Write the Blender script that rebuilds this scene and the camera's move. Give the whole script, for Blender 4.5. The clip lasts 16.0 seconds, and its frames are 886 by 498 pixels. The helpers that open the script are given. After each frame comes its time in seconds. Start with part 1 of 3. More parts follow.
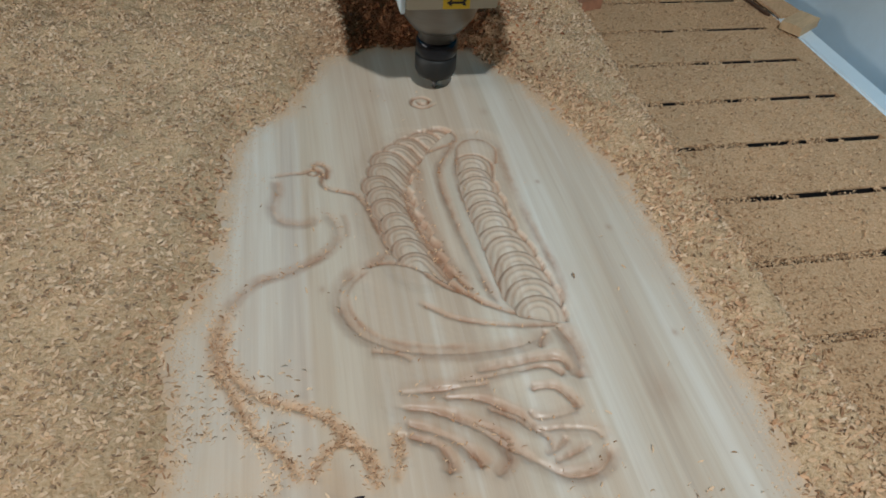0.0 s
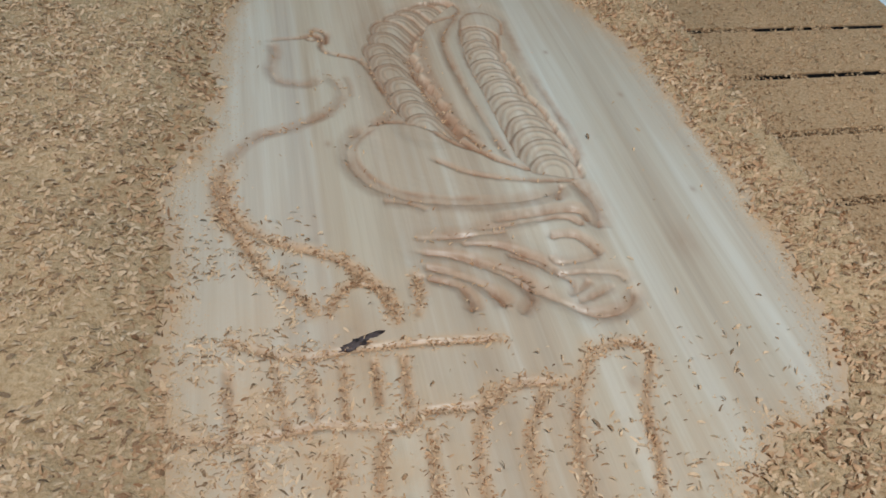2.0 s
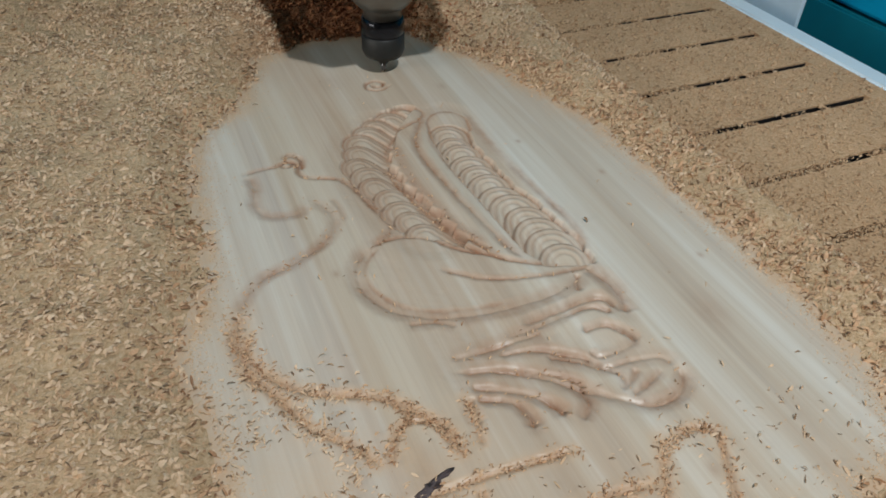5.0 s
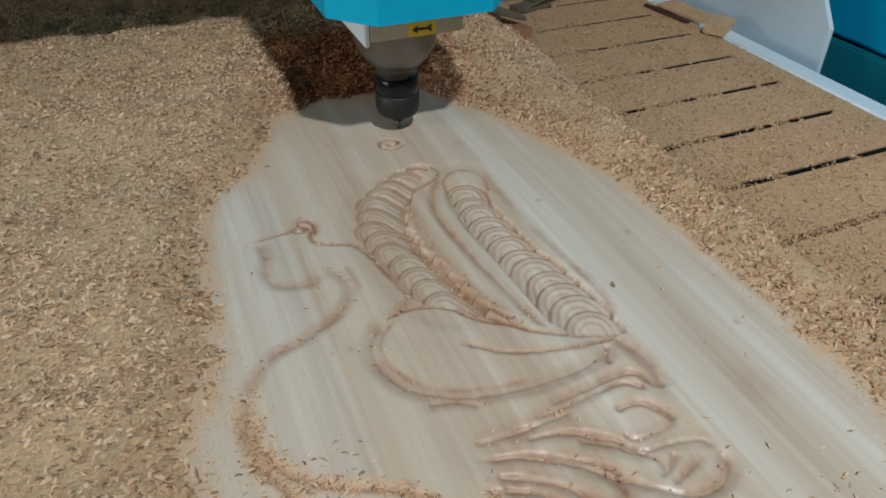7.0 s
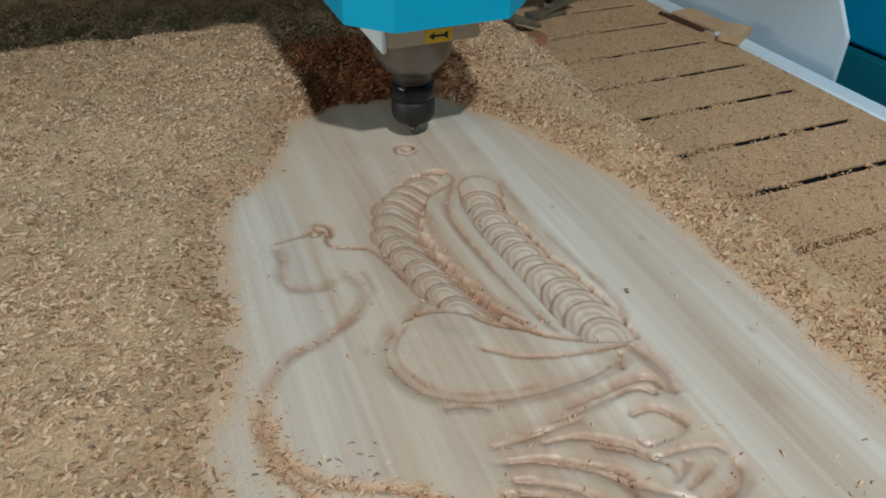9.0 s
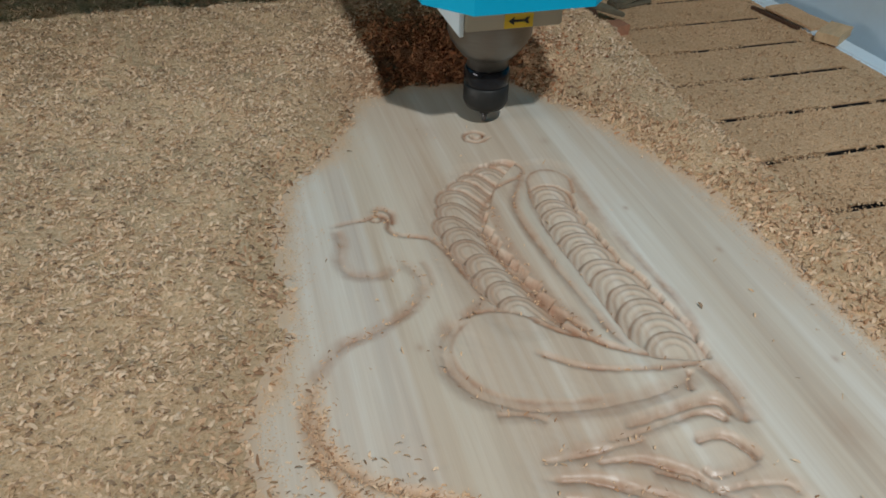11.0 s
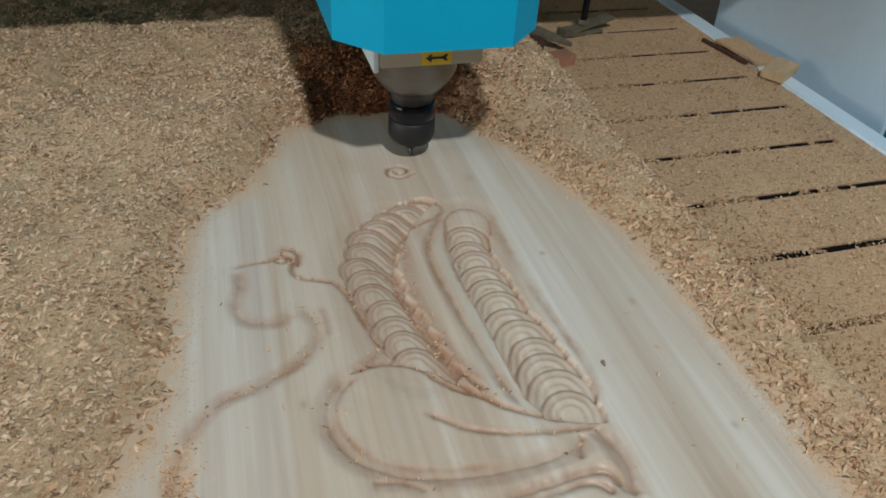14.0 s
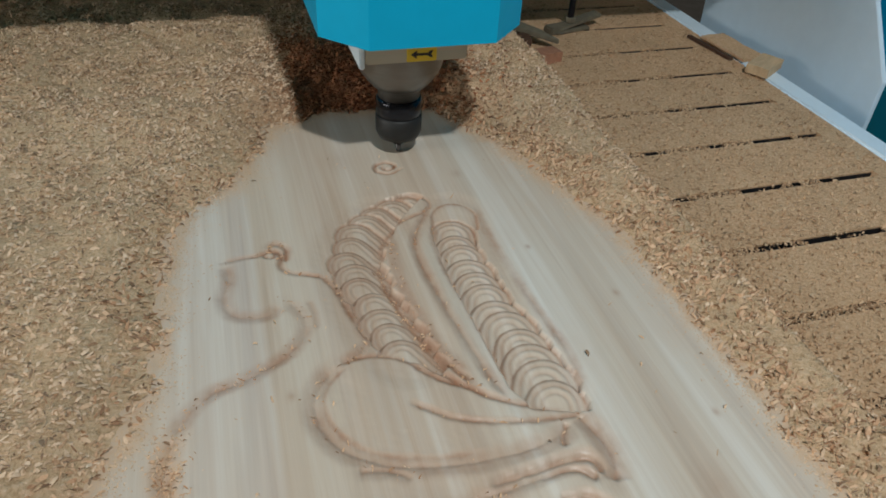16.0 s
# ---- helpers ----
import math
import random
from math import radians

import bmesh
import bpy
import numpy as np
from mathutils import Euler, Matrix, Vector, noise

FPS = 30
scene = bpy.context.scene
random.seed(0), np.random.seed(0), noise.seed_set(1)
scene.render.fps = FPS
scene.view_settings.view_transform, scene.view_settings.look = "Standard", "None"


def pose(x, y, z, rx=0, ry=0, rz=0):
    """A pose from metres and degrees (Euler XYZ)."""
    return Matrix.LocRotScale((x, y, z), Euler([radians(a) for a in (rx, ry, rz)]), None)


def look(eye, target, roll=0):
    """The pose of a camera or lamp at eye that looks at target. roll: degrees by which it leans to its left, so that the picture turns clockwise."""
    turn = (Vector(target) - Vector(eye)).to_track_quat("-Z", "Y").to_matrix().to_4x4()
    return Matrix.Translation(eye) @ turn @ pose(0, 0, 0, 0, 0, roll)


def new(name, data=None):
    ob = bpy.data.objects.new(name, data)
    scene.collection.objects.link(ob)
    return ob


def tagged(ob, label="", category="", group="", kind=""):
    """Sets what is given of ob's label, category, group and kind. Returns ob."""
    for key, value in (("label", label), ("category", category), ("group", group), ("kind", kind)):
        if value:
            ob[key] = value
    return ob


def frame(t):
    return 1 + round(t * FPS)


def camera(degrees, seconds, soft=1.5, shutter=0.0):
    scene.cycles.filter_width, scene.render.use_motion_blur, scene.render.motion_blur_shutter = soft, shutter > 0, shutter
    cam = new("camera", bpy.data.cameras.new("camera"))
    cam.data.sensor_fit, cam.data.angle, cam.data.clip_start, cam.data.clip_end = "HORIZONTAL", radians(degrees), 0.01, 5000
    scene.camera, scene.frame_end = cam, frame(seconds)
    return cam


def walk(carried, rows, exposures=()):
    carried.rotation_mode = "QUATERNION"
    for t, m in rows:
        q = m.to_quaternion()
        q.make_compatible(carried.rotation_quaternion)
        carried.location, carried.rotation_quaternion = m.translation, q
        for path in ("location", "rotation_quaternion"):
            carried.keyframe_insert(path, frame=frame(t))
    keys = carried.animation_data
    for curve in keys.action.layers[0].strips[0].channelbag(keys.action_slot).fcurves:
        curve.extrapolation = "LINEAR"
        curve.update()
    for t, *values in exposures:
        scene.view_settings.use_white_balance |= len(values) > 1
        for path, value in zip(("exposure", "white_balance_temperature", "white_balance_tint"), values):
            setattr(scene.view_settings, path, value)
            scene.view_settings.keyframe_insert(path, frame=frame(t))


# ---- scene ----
cam = camera(63.8, 16.0, 1.7)
PATH = [
    (0, (-0.152, -0.742, 0.469), (0.197, 0.668, -0.907), 4.8),
    (0.5, (-0.153, -0.746, 0.463), (0.199, 0.662, -0.914), 5.5),
    (1, (-0.15, -0.753, 0.448), (0.202, 0.65, -0.933), 5.3),
    (1.5, (-0.172, -0.768, 0.417), (0.204, 0.61, -0.982), 6.2),
    (2, (-0.192, -0.782, 0.383), (0.235, 0.536, -1.06), 7.8),
    (2.5, (-0.244, -0.786, 0.372), (0.338, 0.547, -1.001), 7.9),
    (3, (-0.284, -0.801, 0.364), (0.372, 0.514, -0.993), 8.4),
    (3.5, (-0.287, -0.781, 0.377), (0.433, 0.539, -0.942), 9.1),
    (4, (-0.287, -0.738, 0.391), (0.411, 0.61, -0.911), 6.6),
    (4.2, (-0.28, -0.732, 0.399), (0.39, 0.626, -0.908), 5.0),
    (6.3, (-0.243, -0.704, 0.389), (0.4, 0.734, -0.843), 1.0),
    (6.5, (-0.244, -0.695, 0.394), (0.392, 0.756, -0.827), 1.0),
    (7, (-0.24, -0.688, 0.396), (0.39, 0.775, -0.813), 0.6),
    (7.5, (-0.241, -0.691, 0.395), (0.392, 0.764, -0.823), 0.8),
    (8, (-0.243, -0.691, 0.398), (0.367, 0.783, -0.809), 0.5),
    (10.5, (-0.245, -0.691, 0.395), (0.353, 0.799, -0.797), 0.5),
    (11, (-0.242, -0.664, 0.391), (0.206, 0.842, -0.847), 1.4),
    (11.5, (-0.199, -0.627, 0.386), (0.217, 0.871, -0.872), 3.1),
    (12, (-0.181, -0.607, 0.393), (0.286, 0.889, -0.849), 2.7),
    (12.5, (-0.173, -0.607, 0.394), (0.282, 0.89, -0.853), 2.6),
    (13, (-0.159, -0.618, 0.403), (0.305, 0.872, -0.848), 2.4),
    (13.5, (-0.165, -0.636, 0.406), (0.304, 0.867, -0.828), 3.4),
    (14, (-0.166, -0.645, 0.406), (0.328, 0.86, -0.815), 3.8),
    (14.5, (-0.155, -0.651, 0.407), (0.361, 0.851, -0.808), 3.6),
    (15, (-0.15, -0.658, 0.405), (0.398, 0.836, -0.806), 4.2),
    (15.5, (-0.154, -0.661, 0.404), (0.382, 0.836, -0.81), 4.0),
    (16, (-0.162, -0.656, 0.407), (0.348, 0.844, -0.814), 3.7),
]
walk(cam, [(t, look(eye, target, roll)) for t, eye, target, roll in PATH])

# ---- light ----
world = bpy.data.worlds.new("world")
scene.world = world
world.use_nodes = True
world.node_tree.nodes["Background"].inputs[0].default_value = (0.95, 0.95, 1.0, 1)
world.node_tree.nodes["Background"].inputs[1].default_value = 0.05


def area_lamp(name, m, watts, color, sx, sy=None):
    data = bpy.data.lights.new(name, "AREA")
    data.energy, data.color, data.size = watts, color, sx
    data.shape = "RECTANGLE" if sy else "DISK"
    if sy:
        data.size_y = sy
    ob = new(name, data)
    ob.matrix_world = m
    return ob


# the workshop lamp over the operator's place, and daylight in the window opening
area_lamp("work_lamp", look((-0.01, -1.24, 1.60), (0.05, 0.60, 0.0)), 22.8, (0.93, 0.98, 0.99), 0.07)
area_lamp("window_daylight", look((-3.35, -0.6, 0.95), (0.0, 0.0, 0.1)), 42.0, (1.0, 0.95, 0.88), 1.5, 1.1)


# ---- materials ----
def ramp(nt, fac, stops):
    node = nt.nodes.new("ShaderNodeValToRGB")
    while len(node.color_ramp.elements) < len(stops):
        node.color_ramp.elements.new(0.5)
    for el, (p, c) in zip(node.color_ramp.elements, stops):
        el.position, el.color = p, (*c, 1)
    nt.links.new(fac, node.inputs[0])
    return node.outputs[0]


def noise_tex(nt, scale, stretch=(1, 1, 1), detail=4, rough=0.55, distort=0.0):
    co = nt.nodes.new("ShaderNodeTexCoord")
    mp = nt.nodes.new("ShaderNodeMapping")
    mp.inputs["Scale"].default_value = stretch
    nt.links.new(co.outputs["Object"], mp.inputs[0])
    tx = nt.nodes.new("ShaderNodeTexNoise")
    tx.inputs["Scale"].default_value, tx.inputs["Detail"].default_value = scale, detail
    tx.inputs["Roughness"].default_value, tx.inputs["Distortion"].default_value = rough, distort
    nt.links.new(mp.outputs[0], tx.inputs["Vector"])
    return tx.outputs["Fac"]


def mix(nt, fac, a, b, mode="MIX"):
    node = nt.nodes.new("ShaderNodeMix")
    node.data_type, node.blend_type = "RGBA", mode
    for sock, v in ((node.inputs[0], fac), (node.inputs[6], a), (node.inputs[7], b)):
        if hasattr(v, "is_output"):
            nt.links.new(v, sock)
        elif isinstance(v, tuple):
            sock.default_value = (*v, 1)
        else:
            sock.default_value = v
    return node.outputs[2]


def bump(nt, height, strength, distance):
    node = nt.nodes.new("ShaderNodeBump")
    node.inputs["Strength"].default_value, node.inputs["Distance"].default_value = strength, distance
    nt.links.new(height, node.inputs["Height"])
    return node.outputs[0]


def material(name, color, rough=0.6, metal=0.0, vary=0.08, scale=40, relief=0.15, depth=0.001, stretch=(1, 1, 1), spec=0.5):
    """Plain paint, plastic or metal with slight mottling, smudges and fine relief."""
    m = bpy.data.materials.new(name)
    m.use_nodes = True
    nt = m.node_tree
    b = nt.nodes["Principled BSDF"]
    big, fine = noise_tex(nt, scale * 0.12, stretch), noise_tex(nt, scale, stretch)
    lo = tuple(max(0, c * (1 - vary)) for c in color)
    hi = tuple(min(1, c * (1 + vary)) for c in color)
    col = mix(nt, 0.5, ramp(nt, big, [(0.3, lo), (0.7, hi)]), ramp(nt, fine, [(0.3, lo), (0.7, hi)]))
    nt.links.new(col, b.inputs["Base Color"])
    rr = ramp(nt, big, [(0.25, (rough * 0.85,) * 3), (0.75, (min(1, rough * 1.15),) * 3)])
    nt.links.new(rr, b.inputs["Roughness"])
    b.inputs["Metallic"].default_value = metal
    b.inputs["Specular IOR Level"].default_value = spec
    if relief:
        nt.links.new(bump(nt, fine, relief, depth), b.inputs["Normal"])
    return m


def pine(name):
    """Planed pale softwood with long streaks along y."""
    m = bpy.data.materials.new(name)
    m.use_nodes = True
    nt = m.node_tree
    b = nt.nodes["Principled BSDF"]
    wide = noise_tex(nt, 1.0, (19, 0.7, 1), 3, 0.5, 0.3)
    mid = noise_tex(nt, 1.0, (44, 1.2, 4), 4, 0.55, 0.7)
    thin = noise_tex(nt, 1.0, (100, 2.6, 8), 3, 0.6, 0.8)
    fine = noise_tex(nt, 1.0, (420, 6, 30), 4, 0.6)
    blot = noise_tex(nt, 7.0, (1, 0.6, 1), 3)
    # glued staves of slightly different timber, side by side in x
    sep = nt.nodes.new("ShaderNodeSeparateXYZ")
    nt.links.new(nt.nodes.new("ShaderNodeTexCoord").outputs["Object"], sep.inputs[0])
    across = nt.nodes.new("ShaderNodeMapRange")
    across.inputs["From Min"].default_value, across.inputs["From Max"].default_value = -0.30, 0.25
    nt.links.new(sep.outputs[0], across.inputs["Value"])
    stave = ramp(nt, across.outputs[0], [(0.10, (0.62, 0.57, 0.49)), (0.115, (0.75, 0.74, 0.70)), (0.245, (0.71, 0.69, 0.64)), (0.255, (0.63, 0.55, 0.44)), (0.33, (0.66, 0.57, 0.46)), (0.34, (0.59, 0.48, 0.38)),
                                         (0.52, (0.61, 0.50, 0.40)), (0.53, (0.67, 0.59, 0.48)), (0.645, (0.65, 0.58, 0.485)), (0.655, (0.61, 0.575, 0.50)), (0.79, (0.62, 0.59, 0.52)), (0.80, (0.58, 0.545, 0.475))])
    c1 = ramp(nt, wide, [(0.32, (0.30, 0.18, 0.105)), (0.43, (0.52, 0.385, 0.27)), (0.54, (0.62, 0.535, 0.425)), (0.66, (0.79, 0.765, 0.70))])
    c2 = ramp(nt, mid, [(0.33, (0.26, 0.145, 0.08)), (0.44, (0.54, 0.405, 0.285)), (0.57, (0.64, 0.565, 0.46)), (0.67, (0.88, 0.86, 0.80))])
    col = mix(nt, 0.45, c1, c2)
    col = mix(nt, 0.40, col, stave)
    col = mix(nt, 0.10, col, ramp(nt, thin, [(0.34, (0.30, 0.18, 0.11)), (0.5, (0.60, 0.51, 0.41)), (0.66, (0.86, 0.87, 0.84))]))
    col = mix(nt, 0.12, col, ramp(nt, fine, [(0.3, (0.46, 0.35, 0.25)), (0.7, (0.70, 0.63, 0.54))]))
    col = mix(nt, ramp(nt, blot, [(0.5, (0, 0, 0)), (0.75, (0.30, 0.30, 0.30))]), col, (0.57, 0.40, 0.29))
    # brown of tooled wood and knots, with shade of the relief painted in
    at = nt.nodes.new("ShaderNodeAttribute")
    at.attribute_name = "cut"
    film = nt.nodes.new("ShaderNodeAttribute")
    film.attribute_name = "sawdust"
    grit = noise_tex(nt, 420, (1, 1, 1), 4, 0.7)
    mul2 = nt.nodes.new("ShaderNodeMath")
    mul2.operation = "MULTIPLY"
    nt.links.new(film.outputs["Fac"], mul2.inputs[0])
    nt.links.new(ramp(nt, grit, [(0.3, (0.45,) * 3), (0.65, (1, 1, 1))]), mul2.inputs[1])
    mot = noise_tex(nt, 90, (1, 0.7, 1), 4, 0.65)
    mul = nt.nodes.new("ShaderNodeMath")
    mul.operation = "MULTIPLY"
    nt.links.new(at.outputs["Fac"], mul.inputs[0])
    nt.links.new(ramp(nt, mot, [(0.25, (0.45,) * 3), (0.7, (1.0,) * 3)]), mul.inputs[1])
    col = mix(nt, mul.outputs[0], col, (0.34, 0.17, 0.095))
    col = mix(nt, mul2.outputs[0], col, (0.66, 0.46, 0.295))
    nt.links.new(col, b.inputs["Base Color"])
    nt.links.new(ramp(nt, mid, [(0.3, (0.52,) * 3), (0.7, (0.34,) * 3)]), b.inputs["Roughness"])
    nt.links.new(bump(nt, fine, 0.25, 0.0006), b.inputs["Normal"])
    return m


def chips(name, dark, mids, pale, rough=0.75, gap=0.22):
    """Loose flakes, each with a tone of its own; the darkest few carry the shade of gaps in their colour."""
    m = bpy.data.materials.new(name)
    m.use_nodes = True
    nt = m.node_tree
    b = nt.nodes["Principled BSDF"]
    g = nt.nodes.new("ShaderNodeNewGeometry")
    c1 = ramp(nt, g.outputs["Random Per Island"], [(0.0, tuple(gap * v for v in dark)), (0.08, tuple((0.2 + 0.8 * gap) * v for v in dark)), (0.18, dark), (0.32, mids), (0.7, tuple(0.5 * (a + c) for a, c in zip(mids, pale))), (1.0, pale)])
    fine = noise_tex(nt, 900, (1, 1, 1), 2)
    big = noise_tex(nt, 7, (1, 1, 1), 4)
    c1 = mix(nt, 0.3, c1, ramp(nt, fine, [(0.3, dark), (0.7, pale)]))
    c1 = mix(nt, ramp(nt, big, [(0.42, (0, 0, 0)), (0.68, (0.22,) * 3)]), c1, tuple(0.6 * a + 0.4 * c for a, c in zip(dark, mids)))
    nt.links.new(c1, b.inputs["Base Color"])
    b.inputs["Roughness"].default_value = rough
    b.inputs["Specular IOR Level"].default_value = 0.3
    return m


def dust(name, dark, mids, pale, scale=260, depth=0.004):
    """A packed bed of chips and sawdust, redder where the head's shade is painted on."""
    m = bpy.data.materials.new(name)
    m.use_nodes = True
    nt = m.node_tree
    b = nt.nodes["Principled BSDF"]
    fine, big = noise_tex(nt, scale, (1, 1, 1), 5, 0.7), noise_tex(nt, 9, (1, 1, 1), 4)
    c = ramp(nt, fine, [(0.3, dark), (0.5, mids), (0.7, pale)])
    c = mix(nt, ramp(nt, big, [(0.35, (0, 0, 0)), (0.7, (0.35,) * 3)]), c, tuple(0.62 * v for v in mids))
    # this attribute paints the head's shade on the bed as dark red
    head_shade = nt.nodes.new("ShaderNodeAttribute")
    head_shade.attribute_name = "head_shade"
    c = mix(nt, head_shade.outputs["Fac"], c, (0.30, 0.115, 0.055))
    nt.links.new(c, b.inputs["Base Color"])
    b.inputs["Roughness"].default_value = 0.9
    b.inputs["Specular IOR Level"].default_value = 0.15
    nt.links.new(bump(nt, fine, 0.9, depth), b.inputs["Normal"])
    return m


WOOD = pine("planed_pine")
CHIP = chips("wood_chip", (0.40, 0.225, 0.115), (0.69, 0.49, 0.315), (0.85, 0.67, 0.49), 0.75, 0.14)
CHIP_RED = chips("fresh_wood_chip", (0.36, 0.18, 0.09), (0.62, 0.385, 0.23), (0.78, 0.575, 0.385), 0.75, 0.3)
CHIP_TABLE = chips("table_chip", (0.30, 0.155, 0.07), (0.66, 0.425, 0.245), (0.82, 0.60, 0.39), 0.75, 0.6)
SAWDUST = chips("fine_sawdust", (0.55, 0.37, 0.22), (0.68, 0.48, 0.31), (0.78, 0.59, 0.41), 0.85, 1.0)
# reddish chips with the shade under the head put into their colour
CHIP_SHADED = chips("shaded_red_chip", (0.17, 0.050, 0.020), (0.42, 0.165, 0.070), (0.56, 0.28, 0.14))
BED = dust("chip_bed", (0.45, 0.285, 0.15), (0.70, 0.50, 0.31), (0.82, 0.63, 0.43))
TABLE = dust("dusty_bed_board", (0.46, 0.27, 0.145), (0.68, 0.445, 0.262), (0.82, 0.585, 0.38), 330, 0.002)
SLOT = material("slot_black", (0.012, 0.012, 0.013), 0.6)
CYAN = material("cyan_paint", (0.0, 0.37, 0.62), 0.55, vary=0.05, scale=60, relief=0.05, spec=0.18)
TEAL = material("teal_paint", (0.0, 0.20, 0.27), 0.5, vary=0.08)
WHITE = material("white_paint", (0.71, 0.84, 0.93), 0.45, vary=0.04, relief=0.05)
BEIGE = material("spindle_plate_metal", (0.44, 0.41, 0.33), 0.42, 0.35, 0.06)
STEEL = material("turned_steel", (0.20, 0.19, 0.175), 0.33, 0.8, 0.10, 60, 0.1, 0.0004, (1, 1, 12))
BLACK = material("blackened_steel", (0.016, 0.018, 0.024), 0.16, 0.6, 0.15, 70)
DULL = material("dull_grey_steel", (0.020, 0.021, 0.021), 0.55, 0.3, 0.25, 80, 0.2)
CARBIDE = material("carbide", (0.16, 0.16, 0.17), 0.3, 0.9)
YELLOW = material("yellow_label", (0.80, 0.56, 0.03), 0.5)
INK = material("black_print", (0.015, 0.015, 0.015), 0.6)
PLASTER = material("plaster", (0.68, 0.66, 0.62), 0.9, vary=0.08, scale=12)
CONCRETE = material("concrete", (0.22, 0.21, 0.20), 0.9, vary=0.2, scale=14)
OFFCUT = material("raw_offcut", (0.56, 0.40, 0.24), 0.7, vary=0.2, scale=50, stretch=(1, 6, 1))
OLDWOOD = material("dark_old_wood", (0.07, 0.035, 0.02), 0.7, vary=0.3, scale=60)
IRON = material("dusty_iron", (0.17, 0.145, 0.10), 0.75, 0.2, 0.35, 90, 0.4)
KNOT = material("dark_knot", (0.10, 0.075, 0.078), 0.7, vary=0.4, scale=200)
BRICK = material("red_clay", (0.36, 0.17, 0.10), 0.9, vary=0.25, scale=120)


# ---- building helpers ----
def part(name, bm, mat, parent=None, label="", smooth=False):
    me = bpy.data.meshes.new(name)
    bm.to_mesh(me)
    bm.free()
    me.materials.append(mat)
    if smooth:
        me.polygons.foreach_set("use_smooth", [True] * len(me.polygons))
    ob = new(name, me)
    if parent:
        ob.parent = parent
    if label:
        ob["label"] = label
    return ob


def box_bm(x0, x1, y0, y1, z0, z1, bevel=0.0):
    bm = bmesh.new()
    bmesh.ops.create_cube(bm, size=1)
    for v in bm.verts:
        v.co = ((x0 + x1) / 2 + v.co.x * (x1 - x0), (y0 + y1) / 2 + v.co.y * (y1 - y0), (z0 + z1) / 2 + v.co.z * (z1 - z0))
    if bevel:
        bmesh.ops.bevel(bm, geom=bm.edges[:], offset=bevel, segments=2, affect="EDGES")
    return bm


def prism_bm(outline, z0, z1, bevel=0.0):
    """An upright prism over an outline in x and y."""
    bm = bmesh.new()
    low = [bm.verts.new((x, y, z0)) for x, y in outline]
    top = [bm.verts.new((x, y, z1)) for x, y in outline]
    n = len(outline)
    bm.faces.new(low[::-1])
    bm.faces.new(top)
    for i in range(n):
        bm.faces.new((low[i], low[(i + 1) % n], top[(i + 1) % n], top[i]))
    bmesh.ops.recalc_face_normals(bm, faces=bm.faces[:])
    if bevel:
        bmesh.ops.bevel(bm, geom=bm.edges[:], offset=bevel, segments=2, affect="EDGES")
    return bm


def turned_bm(profile, cx, cy, n=48):
    """A turned body: rings of (radius, height) round an upright axis."""
    bm = bmesh.new()
    rings = [[bm.verts.new((cx + r * math.cos(2 * math.pi * i / n), cy + r * math.sin(2 * math.pi * i / n), z)) for i in range(n)] for r, z in profile]
    for a, b in zip(rings, rings[1:]):
        for i in range(n):
            bm.faces.new((a[i], a[(i + 1) % n], b[(i + 1) % n], b[i]))
    bm.faces.new(rings[0][::-1])
    bm.faces.new(rings[-1])
    bmesh.ops.recalc_face_normals(bm, faces=bm.faces[:])
    return bm


def empty(name, at, label, category, group="", kind=""):
    ob = new(name)
    ob.location = at
    bpy.context.view_layer.update()
    return tagged(ob, label, category, group, kind)


def under(parent, ob):
    """Parent a mesh built in world places under a thing that stands elsewhere."""
    ob.parent = parent
    ob.matrix_parent_inverse = Matrix.Translation(parent.location).inverted()
    return ob


def grid_mesh(name, xs, ys, zs, mat):
    nx, ny = len(xs), len(ys)
    co = np.empty((ny, nx, 3), np.float32)
    co[..., 0], co[..., 1], co[..., 2] = xs[None, :], ys[:, None], zs
    i = (np.arange(ny - 1)[:, None] * nx + np.arange(nx - 1)[None, :]).ravel()
    faces = np.stack([i, i + 1, i + nx + 1, i + nx], -1)
    return mesh_from(name, co.reshape(-1, 3), faces, mat, True)


def mesh_from(name, verts, quads, mat, smooth=False):
    me = bpy.data.meshes.new(name)
    me.vertices.add(len(verts))
    me.vertices.foreach_set("co", np.asarray(verts, np.float32).ravel())
    me.loops.add(len(quads) * 4)
    me.loops.foreach_set("vertex_index", np.asarray(quads, np.int32).ravel())
    me.polygons.add(len(quads))
    me.polygons.foreach_set("loop_start", np.arange(0, len(quads) * 4, 4, dtype=np.int32))
    me.polygons.foreach_set("use_smooth", np.full(len(quads), smooth))
    me.update()
    me.validate()
    me.materials.append(mat)
    return new(name, me)


RNG = np.random.default_rng(7)


def value_noise(x, y, cell, seed):
    """Smooth random field from -1 to 1 with blobs of about one cell."""
    table = np.random.default_rng(seed).uniform(-1, 1, (256, 256))
    u, v = x / cell, y / cell
    i, j = np.floor(u).astype(int), np.floor(v).astype(int)
    fu, fv = u - i, v - j
    fu, fv = fu * fu * (3 - 2 * fu), fv * fv * (3 - 2 * fv)
    t = lambda a, b: table[a % 256, b % 256]
    return (t(i, j) * (1 - fu) + t(i + 1, j) * fu) * (1 - fv) + (t(i, j + 1) * (1 - fu) + t(i + 1, j + 1) * fu) * fv


def smooth01(v):
    v = np.clip(v, 0, 1)
    return v * v * (3 - 2 * v)


